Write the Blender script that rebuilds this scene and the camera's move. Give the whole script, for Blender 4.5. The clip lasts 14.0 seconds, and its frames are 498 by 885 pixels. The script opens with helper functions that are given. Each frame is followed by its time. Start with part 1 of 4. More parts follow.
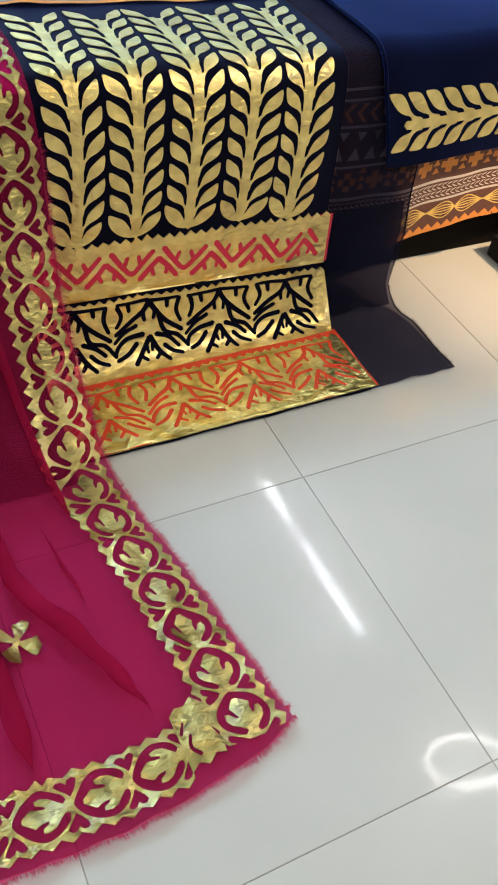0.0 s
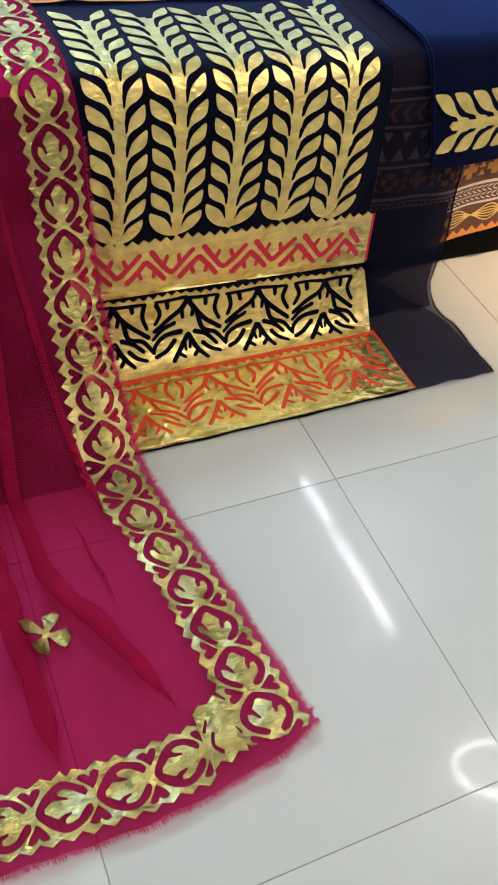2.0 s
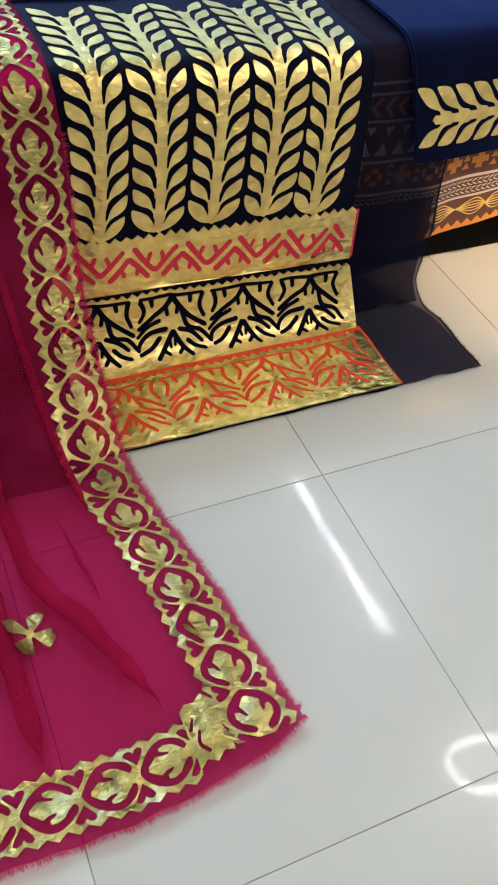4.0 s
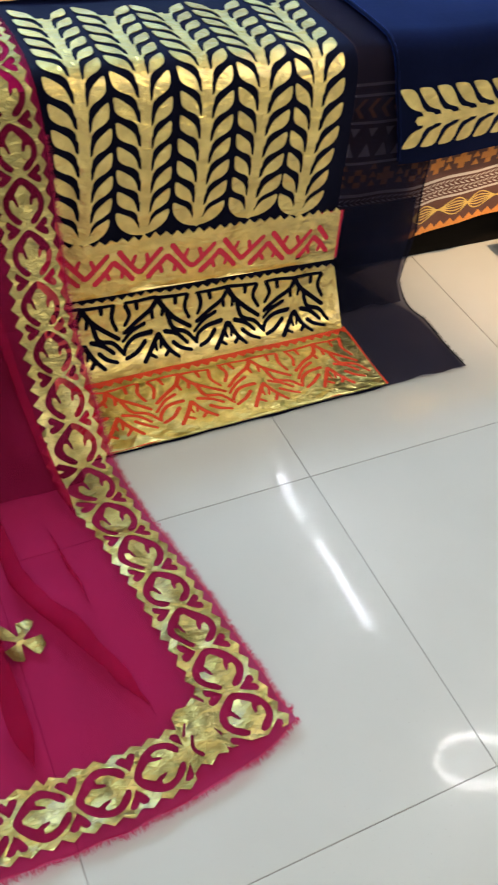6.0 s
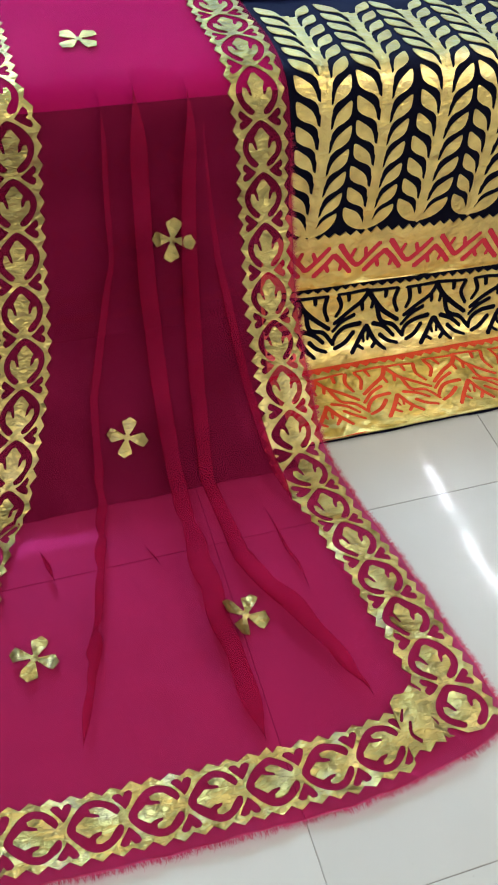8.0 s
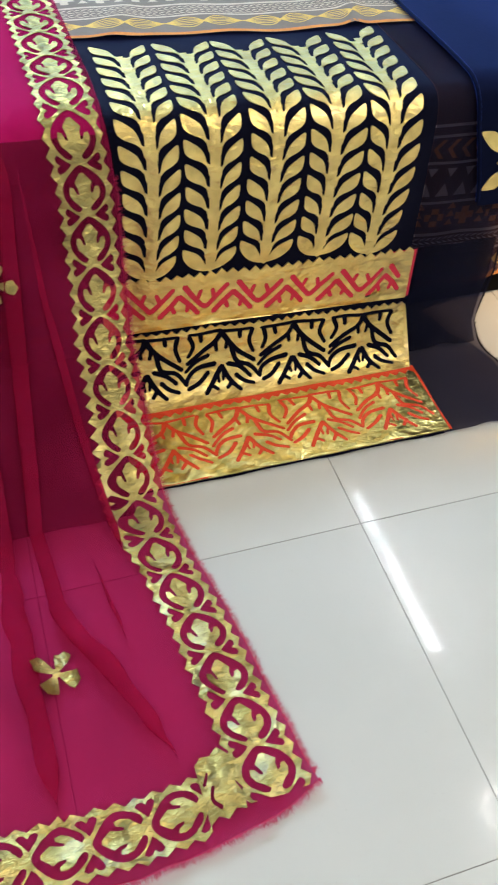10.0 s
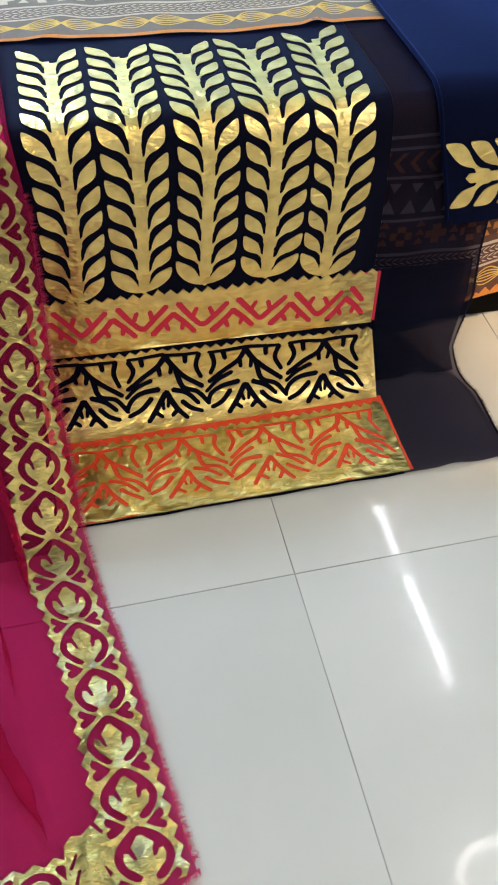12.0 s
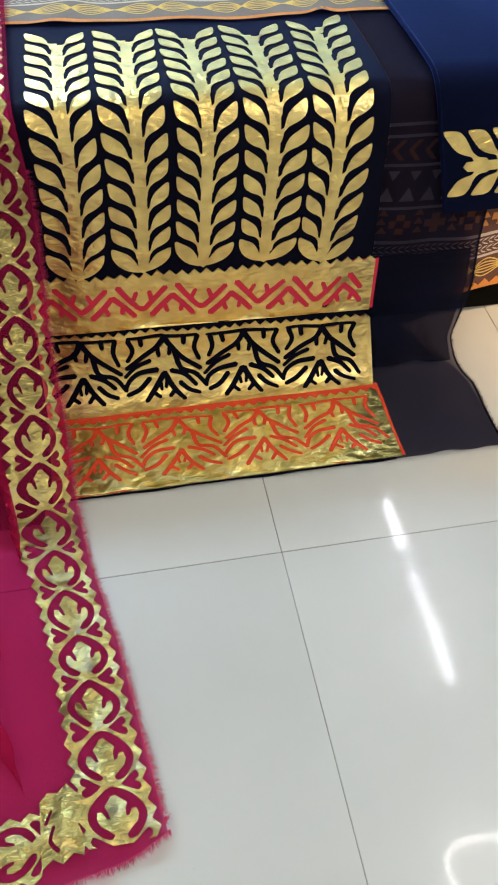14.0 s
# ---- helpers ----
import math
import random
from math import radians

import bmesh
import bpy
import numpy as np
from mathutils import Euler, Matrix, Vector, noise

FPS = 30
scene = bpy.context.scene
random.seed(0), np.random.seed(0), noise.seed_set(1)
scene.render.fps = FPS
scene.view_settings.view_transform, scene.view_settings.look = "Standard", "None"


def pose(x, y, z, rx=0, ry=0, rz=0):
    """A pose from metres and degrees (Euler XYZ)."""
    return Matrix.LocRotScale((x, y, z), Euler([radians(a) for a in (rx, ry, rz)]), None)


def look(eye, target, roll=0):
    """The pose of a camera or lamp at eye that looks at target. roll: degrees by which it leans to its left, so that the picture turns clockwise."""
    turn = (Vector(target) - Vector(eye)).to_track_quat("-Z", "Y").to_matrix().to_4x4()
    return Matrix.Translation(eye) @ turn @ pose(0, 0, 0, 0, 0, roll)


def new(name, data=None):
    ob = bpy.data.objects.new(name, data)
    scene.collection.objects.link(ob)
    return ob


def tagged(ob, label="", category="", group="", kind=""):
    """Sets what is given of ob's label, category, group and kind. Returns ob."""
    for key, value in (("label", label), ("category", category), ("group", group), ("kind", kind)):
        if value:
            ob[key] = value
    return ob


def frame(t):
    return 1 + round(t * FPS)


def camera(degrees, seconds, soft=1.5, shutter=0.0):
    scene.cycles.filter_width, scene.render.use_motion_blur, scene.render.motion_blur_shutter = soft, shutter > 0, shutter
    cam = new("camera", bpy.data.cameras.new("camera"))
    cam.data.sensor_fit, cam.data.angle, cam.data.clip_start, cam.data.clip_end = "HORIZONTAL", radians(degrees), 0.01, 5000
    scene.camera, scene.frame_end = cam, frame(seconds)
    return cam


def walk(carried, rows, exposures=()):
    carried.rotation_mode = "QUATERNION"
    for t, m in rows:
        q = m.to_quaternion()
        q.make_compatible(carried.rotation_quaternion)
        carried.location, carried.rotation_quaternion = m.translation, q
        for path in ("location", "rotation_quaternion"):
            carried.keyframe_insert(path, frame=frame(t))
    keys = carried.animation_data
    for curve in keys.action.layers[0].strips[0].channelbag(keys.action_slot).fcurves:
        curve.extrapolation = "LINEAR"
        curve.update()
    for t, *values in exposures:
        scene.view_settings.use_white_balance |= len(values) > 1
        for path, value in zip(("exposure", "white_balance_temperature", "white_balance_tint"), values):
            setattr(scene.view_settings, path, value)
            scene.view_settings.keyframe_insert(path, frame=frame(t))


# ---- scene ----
cam = camera(33.0, 14.0, soft=1.9, shutter=0.5)
PATH = [
    (0, (-0.69, -0.849, 1.186), (0.073, 0.319, -0.247), 9.9),
    (0.5, (-0.674, -0.856, 1.189), (0.065, 0.318, -0.25), 9.7),
    (1, (-0.668, -0.854, 1.194), (0.041, 0.321, -0.261), 9.2),
    (1.5, (-0.678, -0.85, 1.182), (0.016, 0.338, -0.27), 9.3),
    (2, (-0.674, -0.847, 1.201), (-0.005, 0.348, -0.257), 8.8),
    (4.5, (-0.655, -0.856, 1.187), (0.039, 0.333, -0.263), 8.2),
    (5, (-0.649, -0.852, 1.197), (0.089, 0.317, -0.249), 9.3),
    (5.5, (-0.64, -0.854, 1.202), (0.109, 0.31, -0.241), 9.5),
    (6, (-0.667, -0.845, 1.191), (0.055, 0.329, -0.259), 9.1),
    (6.5, (-0.735, -0.814, 1.21), (-0.094, 0.358, -0.279), 9.0),
    (7, (-0.812, -0.809, 1.199), (-0.289, 0.406, -0.301), 6.6),
    (7.2, (-0.851, -0.804, 1.199), (-0.354, 0.424, -0.3), 6.2),
    (9.3, (-0.76, -0.783, 1.271), (-0.312, 0.454, -0.235), 3.9),
    (9.5, (-0.691, -0.78, 1.271), (-0.22, 0.455, -0.23), 4.8),
    (10, (-0.576, -0.799, 1.264), (-0.064, 0.433, -0.226), 6.2),
    (10.5, (-0.55, -0.775, 1.265), (-0.023, 0.421, -0.249), 6.4),
    (11, (-0.516, -0.74, 1.256), (-0.022, 0.458, -0.268), 4.9),
    (11.5, (-0.389, -0.704, 1.25), (0.018, 0.521, -0.278), 3.3),
    (12, (-0.292, -0.723, 1.241), (0.054, 0.534, -0.275), 2.8),
    (12.5, (-0.254, -0.751, 1.245), (0.059, 0.526, -0.262), 2.0),
    (13, (-0.247, -0.769, 1.241), (0.072, 0.52, -0.254), 2.2),
    (13.5, (-0.248, -0.781, 1.233), (0.074, 0.502, -0.266), 2.8),
    (14, (-0.248, -0.784, 1.23), (0.046, 0.495, -0.28), 2.7),
]
EXPOSURES = [(0.0, 0.25), (7.2, 0.23), (9.3, 0.66), (9.6, 0.58), (10.4, 0.33), (11.0, 0.3), (14.0, 0.28)]
walk(cam, [(t, look(eye, target, roll)) for t, eye, target, roll in PATH], EXPOSURES)

# ---------------------------------------------------------------- light
world = bpy.data.worlds.new("shop_air")
world.use_nodes = True
scene.world = world
world.node_tree.nodes["Background"].inputs[0].default_value = (0.75, 0.8, 0.85, 1)
world.node_tree.nodes["Background"].inputs[1].default_value = 0.05
TUBE_POWER, RING_POWER, FILL_PANEL_POWER, FILL_SPOT_POWER = 155.0, 46.0, 27.5, 620.0


def area_lamp(name, x, y, z, sx, sy, power, colour):
    data = bpy.data.lights.new(name, "AREA")
    data.shape, data.size, data.size_y, data.energy, data.color = "RECTANGLE", sx, sy, power, colour
    ob = new(name, data)
    ob.matrix_world = pose(x, y, z)
    return ob


# ---------------------------------------------------------------- materials
def material(name):
    m = bpy.data.materials.new(name)
    m.use_nodes = True
    nt = m.node_tree
    nt.nodes.clear()
    out = nt.nodes.new("ShaderNodeOutputMaterial")
    return m, nt, out


def node(nt, kind, **values):
    n = nt.nodes.new(kind)
    for key, value in values.items():
        n.inputs[key.replace("_", " ")].default_value = value
    return n


def noise_tex(nt, scale, detail=4.0, stretch=(1, 1, 1)):
    co = nt.nodes.new("ShaderNodeTexCoord")
    mp = nt.nodes.new("ShaderNodeMapping")
    mp.inputs["Scale"].default_value = stretch
    tx = node(nt, "ShaderNodeTexNoise", Scale=scale, Detail=detail)
    nt.links.new(co.outputs["Object"], mp.inputs["Vector"])
    nt.links.new(mp.outputs["Vector"], tx.inputs["Vector"])
    return tx


def ramp(nt, fac, stops):
    r = nt.nodes.new("ShaderNodeValToRGB")
    r.color_ramp.elements[0].position, r.color_ramp.elements[0].color = stops[0][0], (*stops[0][1], 1)
    r.color_ramp.elements[1].position, r.color_ramp.elements[1].color = stops[-1][0], (*stops[-1][1], 1)
    for pos, col in stops[1:-1]:
        e = r.color_ramp.elements.new(pos)
        e.color = (*col, 1)
    nt.links.new(fac, r.inputs["Fac"])
    return r.outputs["Color"]


def bump(nt, height, strength, distance):
    b = node(nt, "ShaderNodeBump", Strength=strength, Distance=distance)
    nt.links.new(height, b.inputs["Height"])
    return b.outputs["Normal"]


def plain(name, dark, light, rough=0.6, metal=0.0, scale=40.0, relief=0.2, depth=0.0005, stretch=(1, 1, 1), sheen=0.0, coat=0.0, spec=0.5, tint=(1, 1, 1)):
    """A surface whose colour drifts between two tones, with fine relief."""
    m, nt, out = material(name)
    p = node(nt, "ShaderNodeBsdfPrincipled", Roughness=rough, Metallic=metal)
    p.inputs["Sheen Weight"].default_value = sheen
    p.inputs["Specular IOR Level"].default_value = spec
    p.inputs["Specular Tint"].default_value = (*tint, 1)
    p.inputs["Sheen Tint"].default_value = (*tint, 1)
    p.inputs["Sheen Roughness"].default_value = 0.4
    p.inputs["Coat Weight"].default_value = coat
    big, fine = noise_tex(nt, scale / 8, 3.0, stretch), noise_tex(nt, scale, 5.0, stretch)
    mix = nt.nodes.new("ShaderNodeMath")
    mix.operation = "MULTIPLY_ADD"
    mix.inputs[1].default_value = 0.5
    nt.links.new(big.outputs["Fac"], mix.inputs[0])
    half = nt.nodes.new("ShaderNodeMath")
    half.operation = "MULTIPLY"
    half.inputs[1].default_value = 0.5
    nt.links.new(fine.outputs["Fac"], half.inputs[0])
    nt.links.new(half.outputs[0], mix.inputs[2])
    nt.links.new(ramp(nt, mix.outputs[0], [(0.3, dark), (0.7, light)]), p.inputs["Base Color"])
    if relief:
        nt.links.new(bump(nt, fine.outputs["Fac"], relief, depth), p.inputs["Normal"])
    nt.links.new(p.outputs[0], out.inputs["Surface"])
    return m


def glow(name, colour, strength):
    m, nt, out = material(name)
    e = node(nt, "ShaderNodeEmission", Color=(*colour, 1), Strength=strength)
    nt.links.new(e.outputs[0], out.inputs["Surface"])
    return m


def sheer(name, dark, light, tint, cover, back, gloss, shine=0.15, gloss_tint=(1, 1, 1)):
    """Thin woven cloth: part open to the light behind it, part coloured thread."""
    m, nt, out = material(name)
    fine = noise_tex(nt, 420.0, 2.0, (1, 1, 1))
    wide = noise_tex(nt, 9.0, 4.0)
    colour = ramp(nt, wide.outputs["Fac"], [(0.3, dark), (0.7, light)])
    d = node(nt, "ShaderNodeBsdfPrincipled", Roughness=0.55)
    d.inputs["Sheen Weight"].default_value = gloss
    d.inputs["Sheen Roughness"].default_value = 0.4
    d.inputs["Sheen Tint"].default_value = (*gloss_tint, 1)
    d.inputs["Specular IOR Level"].default_value = shine
    nt.links.new(colour, d.inputs["Base Color"])
    crinkle = noise_tex(nt, 26.0, 3.0, (1.0, 0.45, 1.0))
    crinkle.inputs["Distortion"].default_value = 1.2
    soft_relief = node(nt, "ShaderNodeBump", Strength=0.9, Distance=0.012)
    nt.links.new(crinkle.outputs["Fac"], soft_relief.inputs["Height"])
    weave = node(nt, "ShaderNodeBump", Strength=0.25, Distance=0.0004)
    nt.links.new(fine.outputs["Fac"], weave.inputs["Height"])
    nt.links.new(soft_relief.outputs["Normal"], weave.inputs["Normal"])
    nt.links.new(weave.outputs["Normal"], d.inputs["Normal"])
    tl = nt.nodes.new("ShaderNodeBsdfTranslucent")
    nt.links.new(colour, tl.inputs["Color"])
    body = node(nt, "ShaderNodeMixShader", Fac=back)
    nt.links.new(d.outputs[0], body.inputs[1])
    nt.links.new(tl.outputs[0], body.inputs[2])
    tr = node(nt, "ShaderNodeBsdfTransparent", Color=(*tint, 1))
    top = nt.nodes.new("ShaderNodeMixShader")
    cov = nt.nodes.new("ShaderNodeMapRange")
    cov.inputs["To Min"].default_value, cov.inputs["To Max"].default_value = cover - 0.07, cover + 0.07
    nt.links.new(wide.outputs["Fac"], cov.inputs["Value"])
    nt.links.new(cov.outputs[0], top.inputs["Fac"])
    nt.links.new(tr.outputs[0], top.inputs[1])
    nt.links.new(body.outputs[0], top.inputs[2])
    nt.links.new(top.outputs[0], out.inputs["Surface"])
    return m


def foil(name, dark, light, rough, crease, film=0.0, ply=105.0):
    """Gold foil cloth: metallic, creased, with a fine rib from the weave."""
    m, nt, out = material(name)
    p = node(nt, "ShaderNodeBsdfPrincipled", Metallic=1.0)
    p.inputs["Coat Weight"].default_value = film
    p.inputs["Coat Roughness"].default_value = 0.35
    p.inputs["Coat IOR"].default_value = 2.1
    big = noise_tex(nt, 34.0, 1.0)
    fine = noise_tex(nt, 260.0, 3.0, (1.0, 1.0, 0.25))
    vor = noise_tex(nt, 30.0, 1.2)
    vor.inputs["Distortion"].default_value = 0.8
    nt.links.new(ramp(nt, big.outputs["Fac"], [(0.3, dark), (0.68, light)]), p.inputs["Base Color"])
    rr = nt.nodes.new("ShaderNodeMapRange")
    rr.inputs["To Min"].default_value, rr.inputs["To Max"].default_value = rough - 0.08, rough + 0.1
    nt.links.new(fine.outputs["Fac"], rr.inputs["Value"])
    nt.links.new(rr.outputs[0], p.inputs["Roughness"])
    b1 = node(nt, "ShaderNodeBump", Strength=min(1.0, crease * 1.4), Distance=0.006)
    nt.links.new(vor.outputs["Fac"], b1.inputs["Height"])
    b2 = node(nt, "ShaderNodeBump", Strength=crease, Distance=0.008)
    nt.links.new(big.outputs["Fac"], b2.inputs["Height"])
    nt.links.new(b1.outputs["Normal"], b2.inputs["Normal"])
    crinkle = noise_tex(nt, ply, 2.0, (0.55, 1.0, 1.0))
    crinkle.inputs["Distortion"].default_value = 0.5
    b4 = node(nt, "ShaderNodeBump", Strength=min(1.0, crease * 1.5), Distance=0.0035)
    nt.links.new(crinkle.outputs["Fac"], b4.inputs["Height"])
    nt.links.new(b2.outputs["Normal"], b4.inputs["Normal"])
    b3 = node(nt, "ShaderNodeBump", Strength=0.15, Distance=0.0004)
    nt.links.new(fine.outputs["Fac"], b3.inputs["Height"])
    nt.links.new(b4.outputs["Normal"], b3.inputs["Normal"])
    nt.links.new(b3.outputs["Normal"], p.inputs["Normal"])
    nt.links.new(p.outputs[0], out.inputs["Surface"])
    return m


def tile_glaze():
    m, nt, out = material("tile_glaze")
    p = node(nt, "ShaderNodeBsdfPrincipled", Roughness=0.25)
    p.inputs["Specular IOR Level"].default_value = 0.36
    p.inputs["Coat Weight"].default_value = 0.26
    p.inputs["Coat Roughness"].default_value = 0.056
    info = nt.nodes.new("ShaderNodeObjectInfo")
    cloud, grain = noise_tex(nt, 2.2, 5.0), noise_tex(nt, 300.0, 2.0)
    base = ramp(nt, cloud.outputs["Fac"], [(0.3, (0.425, 0.43, 0.41)), (0.7, (0.47, 0.472, 0.452))])
    hsv = nt.nodes.new("ShaderNodeHueSaturation")
    lift = nt.nodes.new("ShaderNodeMapRange")
    lift.inputs["To Min"].default_value, lift.inputs["To Max"].default_value = 0.97, 1.03
    nt.links.new(info.outputs["Random"], lift.inputs["Value"])
    nt.links.new(lift.outputs[0], hsv.inputs["Value"])
    nt.links.new(base, hsv.inputs["Color"])
    speck = ramp(nt, grain.outputs["Fac"], [(0.24, (0.72, 0.7, 0.66)), (0.3, (1, 1, 1))])
    mul = nt.nodes.new("ShaderNodeMixRGB")
    mul.blend_type = "MULTIPLY"
    mul.inputs["Fac"].default_value = 0.5
    nt.links.new(hsv.outputs[0], mul.inputs[1])
    nt.links.new(speck, mul.inputs[2])
    nt.links.new(mul.outputs[0], p.inputs["Base Color"])
    wave = noise_tex(nt, 5.0, 2.0)
    nt.links.new(bump(nt, wave.outputs["Fac"], 0.05, 0.002), p.inputs["Coat Normal"])
    nt.links.new(p.outputs[0], out.inputs["Surface"])
    return m


TILE = tile_glaze()
GROUT = plain("grout", (0.06, 0.055, 0.05), (0.34, 0.33, 0.31), 0.9, scale=4.5)
WALL = plain("wall_paint", (0.68, 0.68, 0.66), (0.76, 0.76, 0.74), 0.7, scale=20)
CEILING = plain("ceiling_paint", (0.74, 0.74, 0.73), (0.8, 0.8, 0.79), 0.8, scale=20)
GOLD = foil("gold_foil", (0.60, 0.41, 0.08), (0.80, 0.58, 0.15), 0.34, 0.56, 0.8, 120.0)
GOLD_CRUMPLED = foil("crumpled_gold_foil", (0.52, 0.46, 0.16), (0.80, 0.71, 0.31), 0.32, 0.62, 0.0, 85.0)
GOLD_BORDER = foil("border_gold_foil", (0.25, 0.20, 0.055), (0.42, 0.345, 0.11), 0.36, 0.66, 0.25, 135.0)
# blue sheen tints on the three navy cloths hold the cool light on their tops
NAVY_SHEER = sheer("navy_georgette", (0.0042, 0.0052, 0.014), (0.0080, 0.0096, 0.025), (0.48, 0.45, 0.55), 0.58, 0.2, 0.13, 0.04, (0.14, 0.22, 1.0))
NAVY_CLOTH = plain("navy_cloth", (0.0017, 0.0023, 0.007), (0.0028, 0.0036, 0.012), 0.65, scale=90, relief=0.3, spec=0.04, sheen=0.42, tint=(0.08, 0.19, 1.0))
NAVY_LINING = plain("navy_lining", (0.0026, 0.0025, 0.0050), (0.0038, 0.0038, 0.0080), 0.6, scale=120, relief=0.3, spec=0.05, sheen=0.2, tint=(0.14, 0.22, 1.0))
CRIMSON_SHEER = sheer("crimson_georgette", (0.50, 0.013, 0.088), (0.64, 0.021, 0.135), (0.72, 0.19, 0.41), 0.31, 0.34, 0.04, 0.06)
# crimson with the cool light from above mixed in as magenta
CRIMSON_COOL_LIT = plain("crimson_cool_lit", (0.48, 0.010, 0.44), (0.58, 0.016, 0.55), 0.6, scale=60, relief=0.4, sheen=0.2)
CRIMSON_THREAD = plain("crimson_thread", (0.30, 0.008, 0.05), (0.42, 0.014, 0.09), 0.7)
NAVY_THREAD = plain("navy_thread", (0.003, 0.003, 0.008), (0.006, 0.006, 0.014), 0.9, spec=0.05)
CRIMSON_BAND = plain("crimson_band_cloth", (0.42, 0.005, 0.027), (0.52, 0.008, 0.045), 0.65, scale=150, relief=0.3)
ORANGE_BAND = plain("orange_band_cloth", (0.52, 0.037, 0.005), (0.63, 0.050, 0.007), 0.65, scale=150, relief=0.3)
BROWN_PRINT = plain("brown_cotton", (0.075, 0.023, 0.013), (0.115, 0.036, 0.019), 0.8, scale=160, relief=0.4, sheen=0.15)
PRINT_ORANGE = plain("orange_dye", (0.5, 0.16, 0.025), (0.62, 0.23, 0.04), 0.8, scale=160, relief=0.3)
PRINT_YELLOW = plain("yellow_dye", (0.58, 0.36, 0.08), (0.68, 0.45, 0.12), 0.8, scale=160, relief=0.3)
PRINT_PALE = plain("pale_dye", (0.46, 0.37, 0.30), (0.56, 0.46, 0.38), 0.8, scale=160, relief=0.3)
PRINT_TAUPE = plain("taupe_cotton", (0.12, 0.092, 0.08), (0.16, 0.125, 0.11), 0.8, scale=160, relief=0.4, sheen=0.2)
# near-black wood tone, also used for the shade below the bench
DARK_WOOD_AND_SHADE = plain("dark_wood_and_shade", (0.003, 0.0025, 0.002), (0.007, 0.005, 0.004), 0.8, spec=0.06, scale=30, stretch=(0.2, 3, 3))
BLACK_PLASTIC = plain("black_plastic", (0.005, 0.005, 0.005), (0.009, 0.009, 0.009), 0.7, spec=0.15)
RED_PLASTIC = plain("red_plastic", (0.3, 0.02, 0.015), (0.4, 0.03, 0.02), 0.45)
WHITE_METAL = plain("white_enamel", (0.7, 0.7, 0.7), (0.78, 0.78, 0.78), 0.4, relief=0.0)
TUBE_GLOW = glow("tube_glow", (0.92, 0.965, 1.0), TUBE_POWER)
WALL_FILL_GLOW = glow("wall_fill_glow", (0.38, 0.80, 1.0), 9.8)
RING_GLOW = glow("ring_glow", (1.0, 0.98, 0.95), RING_POWER)


# ---------------------------------------------------------------- building tools
def mesh_object(name, verts, faces, mat, parent=None, label="", smooth=True):
    me = bpy.data.meshes.new(name)
    me.from_pydata([tuple(v) for v in verts], [], [tuple(f) for f in faces])
    me.materials.append(mat)
    if smooth:
        me.polygons.foreach_set("use_smooth", [True] * len(me.polygons))
    me.update()
    ob = new(name, me)
    ob.parent = parent
    if label:
        ob["label"] = label
    return ob


def part(name, bm, mat, parent, label="", smooth=False):
    me = bpy.data.meshes.new(name)
    bm.normal_update()
    bm.to_mesh(me)
    bm.free()
    me.materials.append(mat)
    if smooth:
        me.polygons.foreach_set("use_smooth", [True] * len(me.polygons))
    ob = new(name, me)
    ob.parent = parent
    if label:
        ob["label"] = label
    return ob


def box_bm(x0, x1, y0, y1, z0, z1, bevel=0.003):
    bm = bmesh.new()
    bmesh.ops.create_cube(bm, size=1.0)
    bmesh.ops.scale(bm, vec=(x1 - x0, y1 - y0, z1 - z0), verts=bm.verts)
    bmesh.ops.translate(bm, vec=((x0 + x1) / 2, (y0 + y1) / 2, (z0 + z1) / 2), verts=bm.verts)
    if bevel:
        bmesh.ops.bevel(bm, geom=bm.edges[:], offset=bevel, segments=2, affect="EDGES", profile=0.5)
    return bm


def rod_bm(a, b, radius, sides=16):
    bm = bmesh.new()
    a, b = Vector(a), Vector(b)
    m = Matrix.Translation((a + b) / 2) @ (b - a).to_track_quat("Z", "Y").to_matrix().to_4x4()
    bmesh.ops.create_cone(bm, cap_ends=True, segments=sides, radius1=radius, radius2=radius, depth=(b - a).length, matrix=m)
    return bm


def catmull(points, step):
    """A smooth line through points, in small steps (centripetal, so that uneven spacing gives no bulges)."""
    p = np.array(points, float)
    p = np.vstack([2 * p[0] - p[1], p, 2 * p[-1] - p[-2]])
    out = []
    for i in range(1, len(p) - 2):
        a, b, c, d = p[i - 1], p[i], p[i + 1], p[i + 2]
        t0 = 0.0
        t1 = t0 + max(1e-6, np.linalg.norm(b - a)) ** 0.5
        t2 = t1 + max(1e-6, np.linalg.norm(c - b)) ** 0.5
        t3 = t2 + max(1e-6, np.linalg.norm(d - c)) ** 0.5
        n = max(2, int(np.linalg.norm(c - b) / step))
        t = np.linspace(t1, t2, n, endpoint=False)[:, None]
        a1, a2, a3 = (t1 - t) / (t1 - t0) * a + (t - t0) / (t1 - t0) * b, (t2 - t) / (t2 - t1) * b + (t - t1) / (t2 - t1) * c, (t3 - t) / (t3 - t2) * c + (t - t2) / (t3 - t2) * d
        b1, b2 = (t2 - t) / (t2 - t0) * a1 + (t - t0) / (t2 - t0) * a2, (t3 - t) / (t3 - t1) * a2 + (t - t1) / (t3 - t1) * a3
        out.append((t2 - t) / (t2 - t1) * b1 + (t - t1) / (t2 - t1) * b2)
    out.append(p[-2][None])
    return np.vstack(out)


